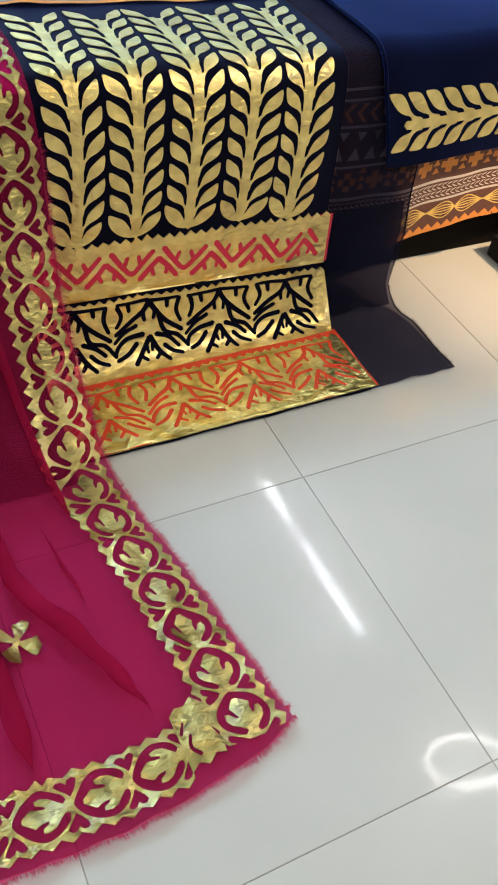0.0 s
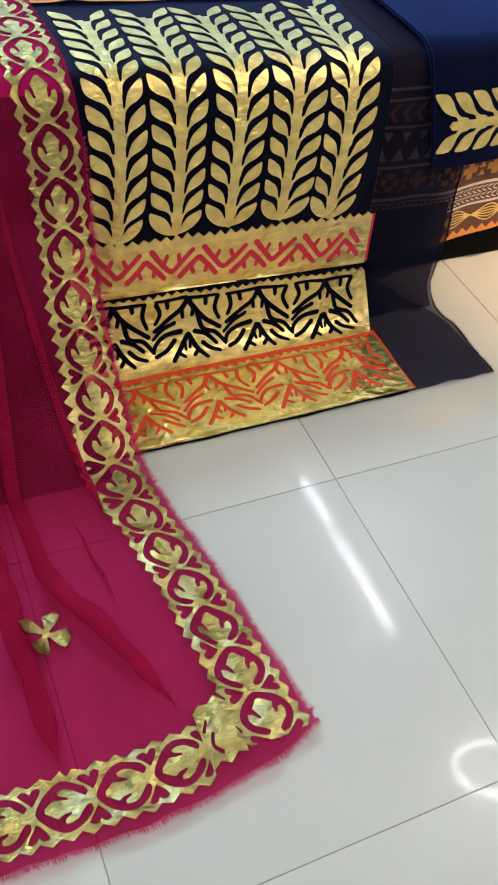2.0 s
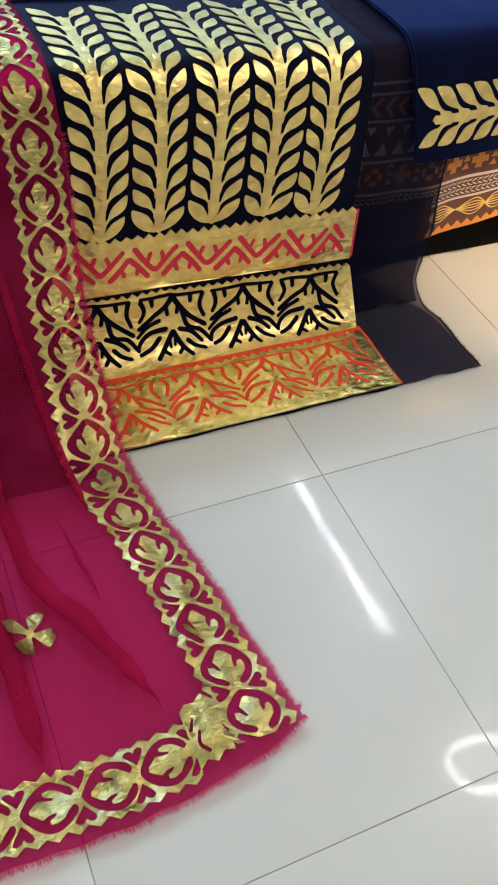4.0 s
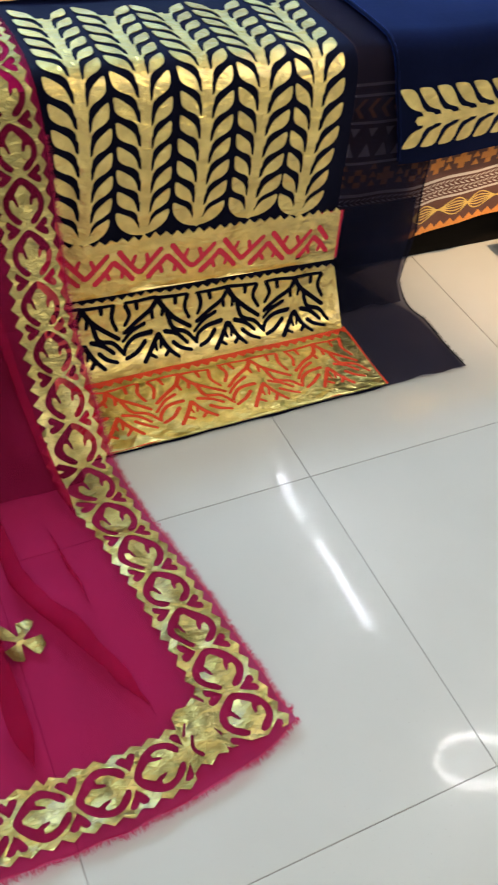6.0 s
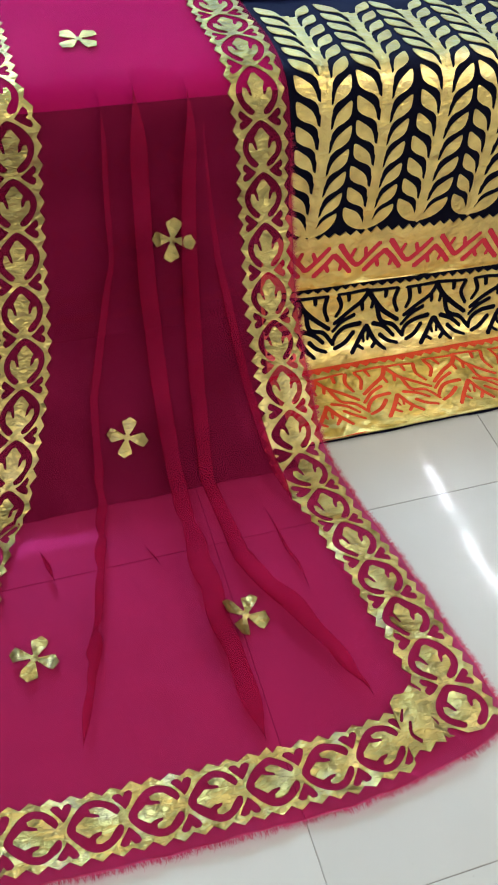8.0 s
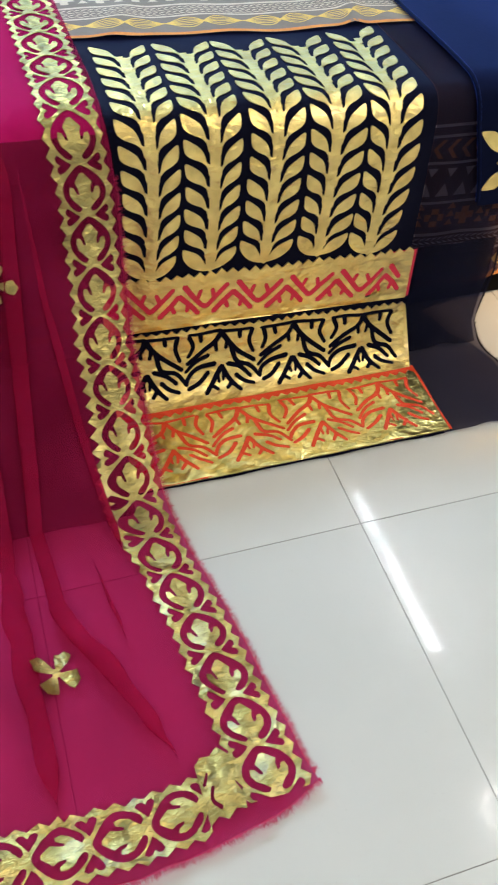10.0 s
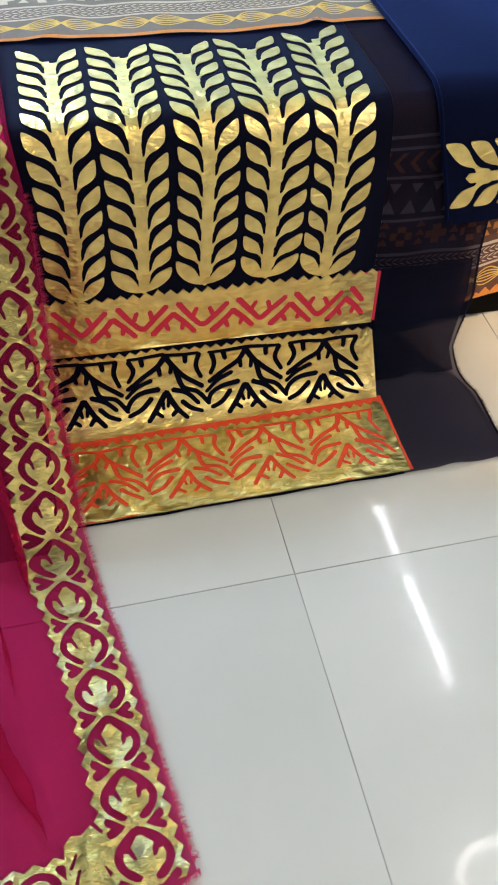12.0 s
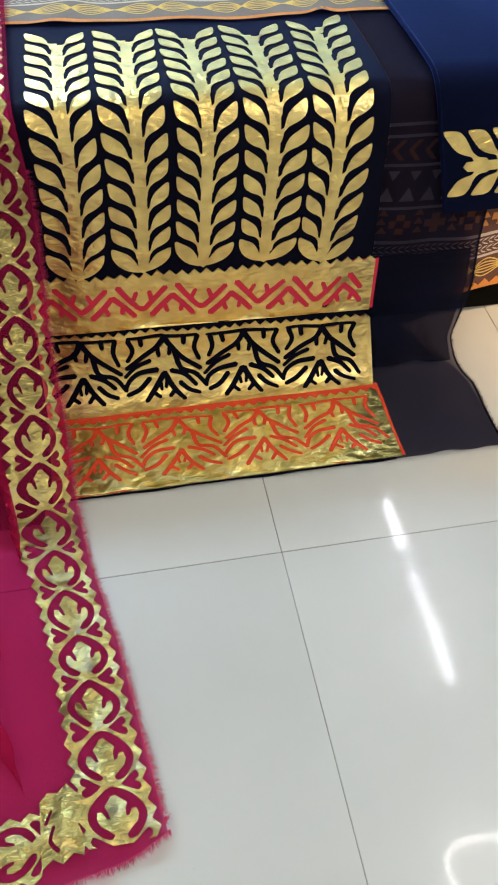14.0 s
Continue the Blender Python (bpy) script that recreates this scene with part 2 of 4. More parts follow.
class Profile:
    """The side line of a draped cloth: from the length along it to y, z and the outward normal."""

    def __init__(self, points):
        q = catmull(points, 0.004)
        self.s = np.r_[0, np.cumsum(np.linalg.norm(np.diff(q, axis=0), axis=1))]
        self.y, self.z = q[:, 0], q[:, 1]
        dy, dz = np.gradient(self.y, self.s), np.gradient(self.z, self.s)
        k = np.hypot(dy, dz)
        self.ny, self.nz = dz / k, -dy / k
        if self.nz[0] < 0:
            self.ny, self.nz = -self.ny, -self.nz

    def at(self, s):
        f = lambda a: np.interp(s, self.s, a)
        return f(self.y), f(self.z), f(self.ny), f(self.nz)

    def length_at_y(self, y):
        """The length at which the trailing end reaches y."""
        return np.interp(-np.asarray(y), -self.y, self.s)


def soft_step(x, a, b):
    t = np.clip((x - a) / (b - a), 0, 1)
    return t * t * (3 - 2 * t)


def in_polygon(px, py, poly):
    """Which points lie inside a closed outline (by winding, so crossing strokes stay filled)."""
    wind = np.zeros(px.shape, int)
    for (x0, y0), (x1, y1) in zip(poly, np.roll(poly, -1, axis=0)):
        side = (x1 - x0) * (py - y0) - (px - x0) * (y1 - y0)
        wind += ((y0 <= py) & (y1 > py) & (side > 0)).astype(int) - ((y0 > py) & (y1 <= py) & (side < 0)).astype(int)
    return wind != 0


def stroke(points, width, tip=None, step=0.004, belly=False):
    """The outline of a brush stroke along points; widths at the start and end."""
    q = catmull(points, step)
    d = np.gradient(q, axis=0)
    d /= np.linalg.norm(d, axis=1)[:, None] + 1e-12
    nrm = np.c_[-d[:, 1], d[:, 0]]
    w = np.linspace(width, width if tip is None else tip, len(q))[:, None] / 2
    if belly:
        w = w * (0.62 + 0.55 * np.sin(np.pi * np.linspace(0.08, 0.97, len(q))))[:, None]
    a0, a1 = q[0] - d[0] * w[0] * 0.8, q[-1] + d[-1] * w[-1] * 0.8
    return np.vstack([a0[None], q + nrm * w, a1[None], (q - nrm * w)[::-1]])


from mathutils.geometry import delaunay_2d_cdt


def main_piece(f, count):
    """Leaves out loose slivers: keeps the largest run of joined triangles."""
    root = np.arange(count)
    while True:
        low = root[f].min(axis=1)
        fresh = root.copy()
        for k in range(3):
            np.minimum.at(fresh, f[:, k], low)
        fresh = fresh[fresh]
        if (fresh == root).all():
            break
        root = fresh
    kinds, size = np.unique(root[f[:, 0]], return_counts=True)
    return f[root[f[:, 0]] == kinds[size.argmax()]]


def cut_shape(outlines, keep, grain):
    """Flat triangles of a cut piece of cloth: all outlines as edges, filled where keep(x, y) says so."""
    pts, edges = [], []
    for o in outlines:
        o = np.asarray(o)
        n0 = len(pts)
        pts += [Vector((float(a), float(b))) for a, b in o]
        edges += [(n0 + i, n0 + (i + 1) % len(o)) for i in range(len(o))]
    allp = np.vstack([np.asarray(o) for o in outlines])
    lo, hi = allp.min(axis=0), allp.max(axis=0)
    gx, gy = np.arange(lo[0] + grain / 2, hi[0], grain), np.arange(lo[1] + grain / 2, hi[1], grain)
    for i, a in enumerate(gx):
        for b in gy + (grain / 2 if i % 2 else 0):
            pts.append(Vector((float(a), float(min(b, hi[1])))))
    v, _, f, _, _, _ = delaunay_2d_cdt(pts, edges, [], 0, 1e-6)
    v = np.array([(p.x, p.y) for p in v])
    f = np.array([t for t in f if len(t) == 3])
    c = v[f].mean(axis=1)
    f = f[keep(c[:, 0], c[:, 1])]
    area = np.cross(v[f[:, 1]] - v[f[:, 0]], v[f[:, 2]] - v[f[:, 0]])
    f = f[np.abs(area) > 1e-12]
    f = main_piece(f, len(v))
    used, inv = np.unique(f, return_inverse=True)
    return v[used], inv.reshape(f.shape)


def lay(name, flat, place, thick, mat, parent, label=""):
    """Lays a flat cut piece on a cloth, with turned-down edges. place(x, s, off) gives the points of the cloth."""
    v, f = flat
    n = len(v)
    top, low = place(v[:, 0], v[:, 1], thick), place(v[:, 0], v[:, 1], 0.0)
    if len(f):
        t = top[f[: max(1, len(f) // 3)]]
        nz = np.cross(t[:, 1] - t[:, 0], t[:, 2] - t[:, 0]).sum(axis=0)
        if nz @ (top - low).mean(axis=0) < 0:
            f = f[:, ::-1]
    e = np.sort(np.vstack([f[:, [0, 1]], f[:, [1, 2]], f[:, [2, 0]]]), axis=1)
    d = np.vstack([f[:, [0, 1]], f[:, [1, 2]], f[:, [2, 0]]])
    _, first, count = np.unique(e, axis=0, return_index=True, return_counts=True)
    rim = d[first[count == 1]]
    faces = [tuple(t) for t in f.tolist()] + [(b + n, a + n, a + 2 * n, b + 2 * n) for a, b in rim.tolist()]
    v3 = np.vstack([top, top, low])
    used, inv = np.unique(np.concatenate([np.ravel(q) for q in faces]), return_inverse=True)
    inv, packed, k = inv.tolist(), [], 0
    for q in faces:
        packed.append(inv[k:k + len(q)])
        k += len(q)
    return mesh_object(name, v3[used], packed, mat, parent, label)


def ribbons(name, lines, place, off, mat, parent, label=""):
    """Thin printed or stitched lines: each (points, width) becomes a strip on the cloth."""
    verts, faces = [], []
    for pts, width in lines:
        q = np.asarray(pts, float)
        d = np.gradient(q, axis=0)
        d /= np.linalg.norm(d, axis=1)[:, None] + 1e-12
        nrm = np.c_[-d[:, 1], d[:, 0]] * width / 2
        a, b = q + nrm, q - nrm
        n0 = len(verts)
        verts += list(place(a[:, 0], a[:, 1], off)) + list(place(b[:, 0], b[:, 1], off))
        k = len(q)
        faces += [(n0 + i, n0 + i + 1, n0 + k + i + 1, n0 + k + i) for i in range(k - 1)]
    return mesh_object(name, verts, faces, mat, parent, label)


def patches(name, polys, place, off, mat, parent, label=""):
    """Small convex printed patches."""
    verts, faces = [], []
    for poly in polys:
        q = np.asarray(poly, float)
        n0 = len(verts)
        verts += list(place(q[:, 0], q[:, 1], off))
        faces.append(tuple(range(n0, n0 + len(q))))
    return mesh_object(name, verts, faces, mat, parent, label, smooth=False)


def sheet(name, us, ss, place, mat, parent, label=""):
    """A cloth as a grid; place(u, s, off) for all points."""
    U, S = np.meshgrid(us, ss)
    v = place(U.ravel(), S.ravel(), 0.0)
    w = len(us)
    faces = [(j * w + i, j * w + i + 1, (j + 1) * w + i + 1, (j + 1) * w + i) for j in range(len(ss) - 1) for i in range(w - 1)]
    return mesh_object(name, v, faces, mat, parent, label)


def fringe(name, edge, outward, length, count, mat, parent, label, rng):
    """Loose threads along a cut edge. edge(t), outward(t) for t in 0..1."""
    verts, faces = [], []
    for _ in range(count):
        t = rng.random()
        p, o = Vector(edge(t)), Vector(outward(t)).normalized()
        along = Vector((-o.y, o.x, 0))
        k = length * (0.35 + 0.9 * rng.random() ** 2)
        bend = (rng.random() - 0.5) * 1.6
        a = p - o * 0.002
        b = p + o * k * 0.55 + along * bend * k * 0.4 + Vector((0, 0, 0.002 * rng.random()))
        c = p + o * k * (0.8 + 0.2 * rng.random()) + along * bend * k
        h = along * 0.0003
        n = len(verts)
        verts += [a - h, a + h, b - h * 0.8, b + h * 0.8, c]
        faces += [(n, n + 1, n + 3, n + 2), (n + 2, n + 3, n + 4)]
    ob = mesh_object(name, verts, faces, mat, parent, label, smooth=False)
    ob["kind"] = "stuff"
    return ob


# ---------------------------------------------------------------- room
TILE_SIZE, JOINT = 0.6, 0.0014
X0, X1, Y0, Y1, TOP = -3.0, 2.4, -3.0, 3.0, 2.8

floor = part("floor", box_bm(X0 - 0.1, X1 + 0.1, Y0 - 0.1, Y1 + 0.1, -0.12, -0.0012, 0), GROUT, None)
tagged(floor, "glossy cream vitrified tiles with thin dark joints", "floor", kind="structure")
for nm, b in (("wall_north", (X0 - 0.1, X1 + 0.1, Y1, Y1 + 0.1)), ("wall_south", (X0 - 0.1, X1 + 0.1, Y0 - 0.1, Y0)),
              ("wall_east", (X1, X1 + 0.1, Y0, Y1)), ("wall_west", (X0 - 0.1, X0, Y0, Y1))):
    tagged(part(nm, box_bm(*b, 0.001, TOP, 0), WALL, None), "plain off-white painted shop wall", "wall", kind="structure")
tagged(part("ceiling", box_bm(X0 - 0.1, X1 + 0.1, Y0 - 0.1, Y1 + 0.1, TOP, TOP + 0.1, 0), CEILING, None), "plain white painted ceiling", "ceiling", kind="structure")

# ---------------------------------------------------------------- lamps
def tube_light(y0, y1, x=0.965, z=2.0):
    """A bare tube on a white batten, hung from the ceiling by two rods."""
    lamp = tagged(new("tube_light"), "lit white tube light on a slim batten hung by rods", "lamp", "tube lights in a row")
    part("batten", box_bm(x - 0.02, x + 0.02, y0, y1, z + 0.022, z + 0.05), WHITE_METAL, lamp)
    part("tube", rod_bm((x, y0 + 0.015, z), (x, y1 - 0.015, z), 0.006), TUBE_GLOW, lamp, "glowing cool white tube", True)
    for y in (y0 + 0.006, y1 - 0.006):
        part("end_cap", box_bm(x - 0.017, x + 0.017, y - 0.008, y + 0.008, z - 0.017, z + 0.024), WHITE_METAL, lamp)
    for y in (y0 + 0.08, y1 - 0.08):
        part("rod", rod_bm((x, y, z + 0.05), (x, y, TOP), 0.004), WHITE_METAL, lamp)


tube_light(0.51, 1.08)
tube_light(1.16, 1.49)


def wall_fill_tube(x0, x1, z, y=Y1):
    """A bright unseen tube on a batten, added along the wall behind the bench."""
    lamp = tagged(new("wall_fill_light"), "added unseen cool white fill tube on the wall", "lamp", "wall tube lights")
    part("batten", box_bm(x0, x1, y - 0.04, y, z - 0.03, z + 0.03), WHITE_METAL, lamp)
    part("tube", rod_bm((x0 + 0.02, y - 0.06, z), (x1 - 0.02, y - 0.06, z), 0.016), WALL_FILL_GLOW, lamp, "glowing cool white tube", True)
    for x in (x0 + 0.012, x1 - 0.012):
        part("end_cap", box_bm(x - 0.012, x + 0.012, y - 0.08, y - 0.04, z - 0.022, z + 0.022), WHITE_METAL, lamp)


# two added rows give the gold and cloth tops a cool pale reflection
for z in (1.52, 1.92):
    for k in range(4):
        wall_fill_tube(-2.7 + 1.25 * k, -1.48 + 1.25 * k, z)


def ring_light(x=0.505, y=-0.36, z=0.985, radius=0.104, foot=(0.98, -0.42)):
    lamp = tagged(new("ring_light"), "lit white ring light on a slim black stand", "lamp")
    bm = bmesh.new()
    rings, sides = 64, 12
    lean = Euler((radians(33), 0, 0)).to_matrix()
    vs = []
    for i in range(rings):
        a = 2 * math.pi * i / rings
        vs.append([bm.verts.new(Vector((x, y, z)) + lean @ Vector(((radius + 0.0055 * math.cos(b)) * math.cos(a), (radius + 0.0055 * math.cos(b)) * math.sin(a),
                                 0.009 * math.sin(b)))) for b in (2 * math.pi * j / sides for j in range(sides))])
    for i in range(rings):
        for j in range(sides):
            bm.faces.new((vs[i][j], vs[(i + 1) % rings][j], vs[(i + 1) % rings][(j + 1) % sides], vs[i][(j + 1) % sides]))
    part("ring", bm, RING_GLOW, lamp, "glowing white ring", True)
    part("arm", rod_bm((x + radius + 0.012, y, z + 0.004), (foot[0], foot[1], z + 0.03), 0.006), BLACK_PLASTIC, lamp)
    part("pole", rod_bm((foot[0], foot[1], 0.12), (foot[0], foot[1], z + 0.06), 0.011), BLACK_PLASTIC, lamp)
    for k in range(3):
        a = math.radians(20 + 120 * k)
        part("leg", rod_bm((foot[0], foot[1], 0.2), (foot[0] + 0.22 * math.cos(a), foot[1] + 0.22 * math.sin(a), 0.008), 0.007), BLACK_PLASTIC, lamp)


ring_light()


# Unseen fill panel under the ceiling, added only for brightness.
def fill_panel(x, y, w, d, power, colour):
    lamp = tagged(new("fill_light"), "added unseen square ceiling fill panel in a slim white frame", "lamp", "ceiling light panels")
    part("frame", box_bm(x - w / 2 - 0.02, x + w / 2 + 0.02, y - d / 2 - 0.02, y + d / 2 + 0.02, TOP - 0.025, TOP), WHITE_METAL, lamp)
    area_lamp("fill_panel_lamp", x, y, TOP - 0.03, w, d, power, colour).parent = lamp


# two warm fills added behind the camera for cloth fronts and floor
fill_panel(-1.5, -1.4, 0.6, 0.6, FILL_PANEL_POWER, (1.0, 0.89, 0.74))
fill_panel(1.3, -1.4, 0.6, 0.6, FILL_PANEL_POWER, (1.0, 0.89, 0.74))
# cool fill added over the bench to brighten the crimson top
fill_panel(-0.9, 2.3, 0.6, 0.6, 74.0, (0.58, 0.78, 1.0))


def fill_spot(x, y, target, power):
    """A small warm ceiling spot, unseen, added to light the bench's far front."""
    lamp = tagged(new("fill_spot"), "added unseen warm fill spot in a small white ceiling housing", "lamp")
    way = (Vector(target) - Vector((x, y, TOP - 0.12))).normalized()
    head = Vector((x, y, TOP - 0.12))
    part("base", rod_bm((x, y, TOP - 0.02), (x, y, TOP), 0.05, 24), WHITE_METAL, lamp, "", True)
    part("stem", rod_bm((x, y, TOP - 0.10), (x, y, TOP - 0.02), 0.008), WHITE_METAL, lamp)
    part("shade", rod_bm(head - way * 0.09, head - way * 0.004, 0.04, 24), WHITE_METAL, lamp, "", True)
    data = bpy.data.lights.new("bulb", "SPOT")
    data.energy, data.color, data.spot_size, data.spot_blend, data.shadow_soft_size = power, (1.0, 0.66, 0.36), radians(26), 1.0, 0.05
    ob = new("bulb", data)
    ob.matrix_world = look(head + way * 0.01, target)
    ob.parent = lamp


# added warm fill on the floor and printed cover at the right
fill_spot(1.9, -0.9, (1.06, 0.46, 0.10), FILL_SPOT_POWER)

# ---------------------------------------------------------------- bench under the cloths
bench = tagged(new("bench"), "low dark wooden display bench under draped cloths", "bench")
part("top", box_bm(-1.9, 1.9, 0.515, 2.3, 0.50, 0.566, 0.01), DARK_WOOD_AND_SHADE, bench)
# added black panel in place of the shade under the bench
part("shade_panel", box_bm(-1.8, 1.8, 0.575, 0.60, 0.0005, 0.50, 0.004), DARK_WOOD_AND_SHADE, bench)
for x in (-1.75, -0.2, 1.0, 1.75):
    for y in (0.68, 2.2):
        part("leg", box_bm(x - 0.035, x + 0.035, y - 0.035, y + 0.035, 0.0005, 0.50, 0.004), DARK_WOOD_AND_SHADE, bench)

# plain block in place of a black cloth lying on the floor
case = tagged(new("black_cloth_block"), "black block with red marks in place of cloth on the floor", "box")
part("body", box_bm(0.85, 1.15, 0.40, 0.53, 0.0005, 0.06, 0.006), BLACK_PLASTIC, case)
part("red_mark", box_bm(0.87, 0.885, 0.43, 0.445, 0.06, 0.064, 0.001), RED_PLASTIC, case)

# ---------------------------------------------------------------- printed bench cover
COVER = Profile([(2.25, 0.570), (0.56, 0.570), (0.522, 0.566), (0.506, 0.552), (0.498, 0.53), (0.490, 0.40), (0.484, 0.28), (0.478, 0.19), (0.474, 0.13)])
COVER_END = COVER.s[-1]


def cover_at(u, s, off):
    u, s = np.asarray(u, float), np.asarray(s, float)
    y, z, ny, nz = COVER.at(s)
    front = soft_step(s, 1.74, 2.0)
    wave = front * (0.006 * np.sin(u * 17 + 0.6) + 0.003 * np.sin(u * 39 + s * 4)) + 0.0006 * np.sin(u * 60) * np.sin(s * 44)
    lift = front * 0.055 * soft_step(u, 0.45, 0.95) * (s - 1.74) / (COVER_END - 1.74)
    wave = wave - front * 0.012
    return np.c_[u, y + (wave + off) * ny, z + lift + (wave + off) * nz]


cover = tagged(new("bench_cover"), "brown cotton cover with orange and cream block print", "cloth")
sheet("cloth", np.arange(-1.88, 1.881, 0.02), np.r_[np.arange(0, 1.66, 0.06), np.arange(1.66, COVER_END, 0.012), COVER_END], cover_at, BROWN_PRINT, cover)


def print_rows(owner, place, end, x0, x1, seed, colours, way=-1, tall=True):
    """The block print, row by row from the hem: way is the direction along the cloth away from the hem."""
    rng = random.Random(seed)
    hem, chain, pale, cross = colours
    at = lambda d: end + way * d
    xs = np.arange(x0, x1, 0.012)
    jag = []
    x = x0
    while x < x1:
        jag.append([(x, at(0.0)), (x + 0.026, at(0.0)), (x + 0.026, at(0.008)), (x + 0.013, at(0.022)), (x, at(0.008))])
        x += 0.026
    if tall:
        patches("hem_print", jag, place, 0.0004, hem, owner)
    else:
        ribbons("hem_print", [(np.c_[xs, np.full(len(xs), at(0.006))], 0.011)], place, 0.0004, hem, owner)
    lines = []
    length, turn = 0.078, 0
    x = x0
    while x < x1:
        t = np.linspace(0, 1, 17)
        swell = np.sin(np.pi * (t if turn else 1 - t) ** 1.35)
        for k in (-1.0, -0.55, -0.16, 0.2, 0.58, 1.0):
            lines.append((np.c_[x + t * length, at(0.052) + way * k * 0.021 * swell], 0.003))
        x += length
        turn = 1 - turn
    ribbons("loop_print", lines, place, 0.0005, chain, owner)
    rules = [(np.c_[xs, np.full(len(xs), at(d))], w) for d, w in ((0.083, 0.006), (0.133, 0.007))]
    ribbons("line_print", rules, place, 0.0005, pale, owner)
    leaves = []
    for row in (0.098, 0.117):
        x = x0
        while x < x1:
            for sg in (-1, 1):
                leaves.append([(x, at(row)), (x + 0.010, at(row + sg * 0.004)), (x + 0.017, at(row + sg * 0.0085)), (x + 0.006, at(row + sg * 0.0065))])
            x += 0.0135
    patches("braid_print", leaves, place, 0.0005, pale, owner)
    bits = []
    x = x0
    while x < x1:
        c, r, w = at(0.172), 0.021, 0.008
        bits += [[(x - r, c - w), (x + r, c - w), (x + r, c + w), (x - r, c + w)], [(x - w, c + w), (x + w, c + w), (x + w, c + r), (x - w, c + r)],
                 [(x - w, c - r), (x + w, c - r), (x + w, c - w), (x - w, c - w)]]
        for k in range(3):
            q = x + 0.034 + 0.003 * rng.random()
            d = at(0.153 + 0.019 * k)
            bits.append([(q - 0.010, d), (q + 0.010, d), (q, d + way * 0.015)])
        x += 0.07
    patches("cross_print", bits, place, 0.0005, cross, owner)
    if not tall:
        return
    ribbons("upper_line_print", [(np.c_[xs, np.full(len(xs), at(d))], 0.006) for d in (0.207, 0.297, 0.355, 0.377)], place, 0.0005, pale if tall else hem, owner)
    tri = []
    x = x0
    while x < x1:
        tri.append([(x, at(0.222)), (x + 0.03, at(0.222)), (x + 0.015, at(0.252))])
        tri.append([(x + 0.034, at(0.285)), (x + 0.012, at(0.285)), (x + 0.023, at(0.265))])
        x += 0.04
    patches("triangle_print", tri, place, 0.0005, pale, owner)
    arrows = []
    x = x0
    while x < x1:
        for sg in (-1, 1):
            m = at(0.327)
            arrows.append([(x, m), (x + 0.010, m), (x + 0.026, m + sg * 0.02), (x + 0.016, m + sg * 0.02)])
        x += 0.03
    patches("arrow_print", arrows, place, 0.0005, hem, owner)


print_rows(cover, cover_at, COVER_END, -1.85, 1.85, 1, (PRINT_ORANGE, PRINT_YELLOW, PRINT_PALE, PRINT_ORANGE))

# ---------------------------------------------------------------- navy saree
NAVY = Profile([(1.1, 0.578), (0.8, 0.578), (0.54, 0.578), (0.515, 0.574), (0.497, 0.562), (0.486, 0.54), (0.480, 0.515), (0.466, 0.40), (0.458, 0.26),
                (0.446, 0.136), (0.425, 0.06), (0.40, 0.02), (0.37, 0.0065), (0.30, 0.005), (0.05, 0.005)])


def navy_at(u, s, off):
    u, s = np.asarray(u, float), np.asarray(s, float)
    y, z, ny, nz = NAVY.at(s)
    front = soft_step(s, 0.62, 0.75) * (1 - soft_step(s, 1.05, 1.16))
    wave = front * (0.0022 * np.sin(u * 31 + 1.0 + s * 2) + 0.0012 * np.sin(u * 67 + s * 9))
    lie = soft_step(s, 1.17, 1.24)
    wave = wave + lie * (0.0022 + 0.0016 * np.sin(u * 29 + s * 21) + 0.001 * np.sin(u * 61 - s * 33))
    return np.c_[u, y + (wave + off) * ny, z + (wave + off) * nz]


NAVY_END = 1.402
RIGHT_S = [0.0, 0.62, 0.83, 0.9, 1.0, 1.05, 1.115, 1.16, 1.23, 1.40]
RIGHT_X = [0.47, 0.472, 0.475, 0.476, 0.484, 0.474, 0.452, 0.462, 0.482, 0.483]


def margin_at(w, s, off):
    """The plain side of the saree beyond the gold bands: w runs from 0 at the bands to 1 at the cut edge."""
    w, s = np.asarray(w, float), np.asarray(s, float)
    edge = np.interp(s, RIGHT_S, RIGHT_X)
    p = navy_at(0.262 + w * (edge - 0.262), s, off)
    k = np.exp(-(((s - 1.12) / 0.05) ** 2)) * np.sin(np.clip(w, 0, 1) * math.pi * 3.0) * w
    p[:, 1] -= 0.018 * k
    p[:, 2] += 0.009 * np.abs(k)
    p[:, 2] += 0.004 * soft_step(s, 1.13, 1.22) * np.abs(np.sin(w * 8.0 + 9.0 * s + 1.5 * np.sin(s * 14))) ** 3 * soft_step(w, 0.1, 0.35) * (1 - soft_step(w, 0.8, 1.0))
    return p


saree = tagged(new("saree"), "navy sheer saree with gold foil leaf panel draped over bench", "saree")
s_grid = np.r_[np.arange(0.2, 0.5, 0.03), np.arange(0.5, NAVY_END, 0.008), NAVY_END]
sheet("lining", np.linspace(-0.40, 0.262, 90), s_grid, lambda u, s, o: navy_at(u, s, o - 0.0012), NAVY_LINING, saree)
sheet("margin", np.linspace(0, 1, 40), s_grid, margin_at, NAVY_SHEER, saree, "sheer plain navy side of the saree")
# added second layer darkens the hanging side where shade lies behind it
sheet("under_layer", np.linspace(0, 0.94, 34), s_grid[(s_grid > 0.915) & (s_grid < 1.165)], lambda w, s, o: margin_at(w, s, o - 0.0035), NAVY_SHEER, saree, "added second sheer layer that darkens the hanging side as shade")
sheet("far_margin", np.linspace(-0.96, -0.40, 60), np.r_[s_grid, 1.42, 1.445], navy_at, NAVY_SHEER, saree)

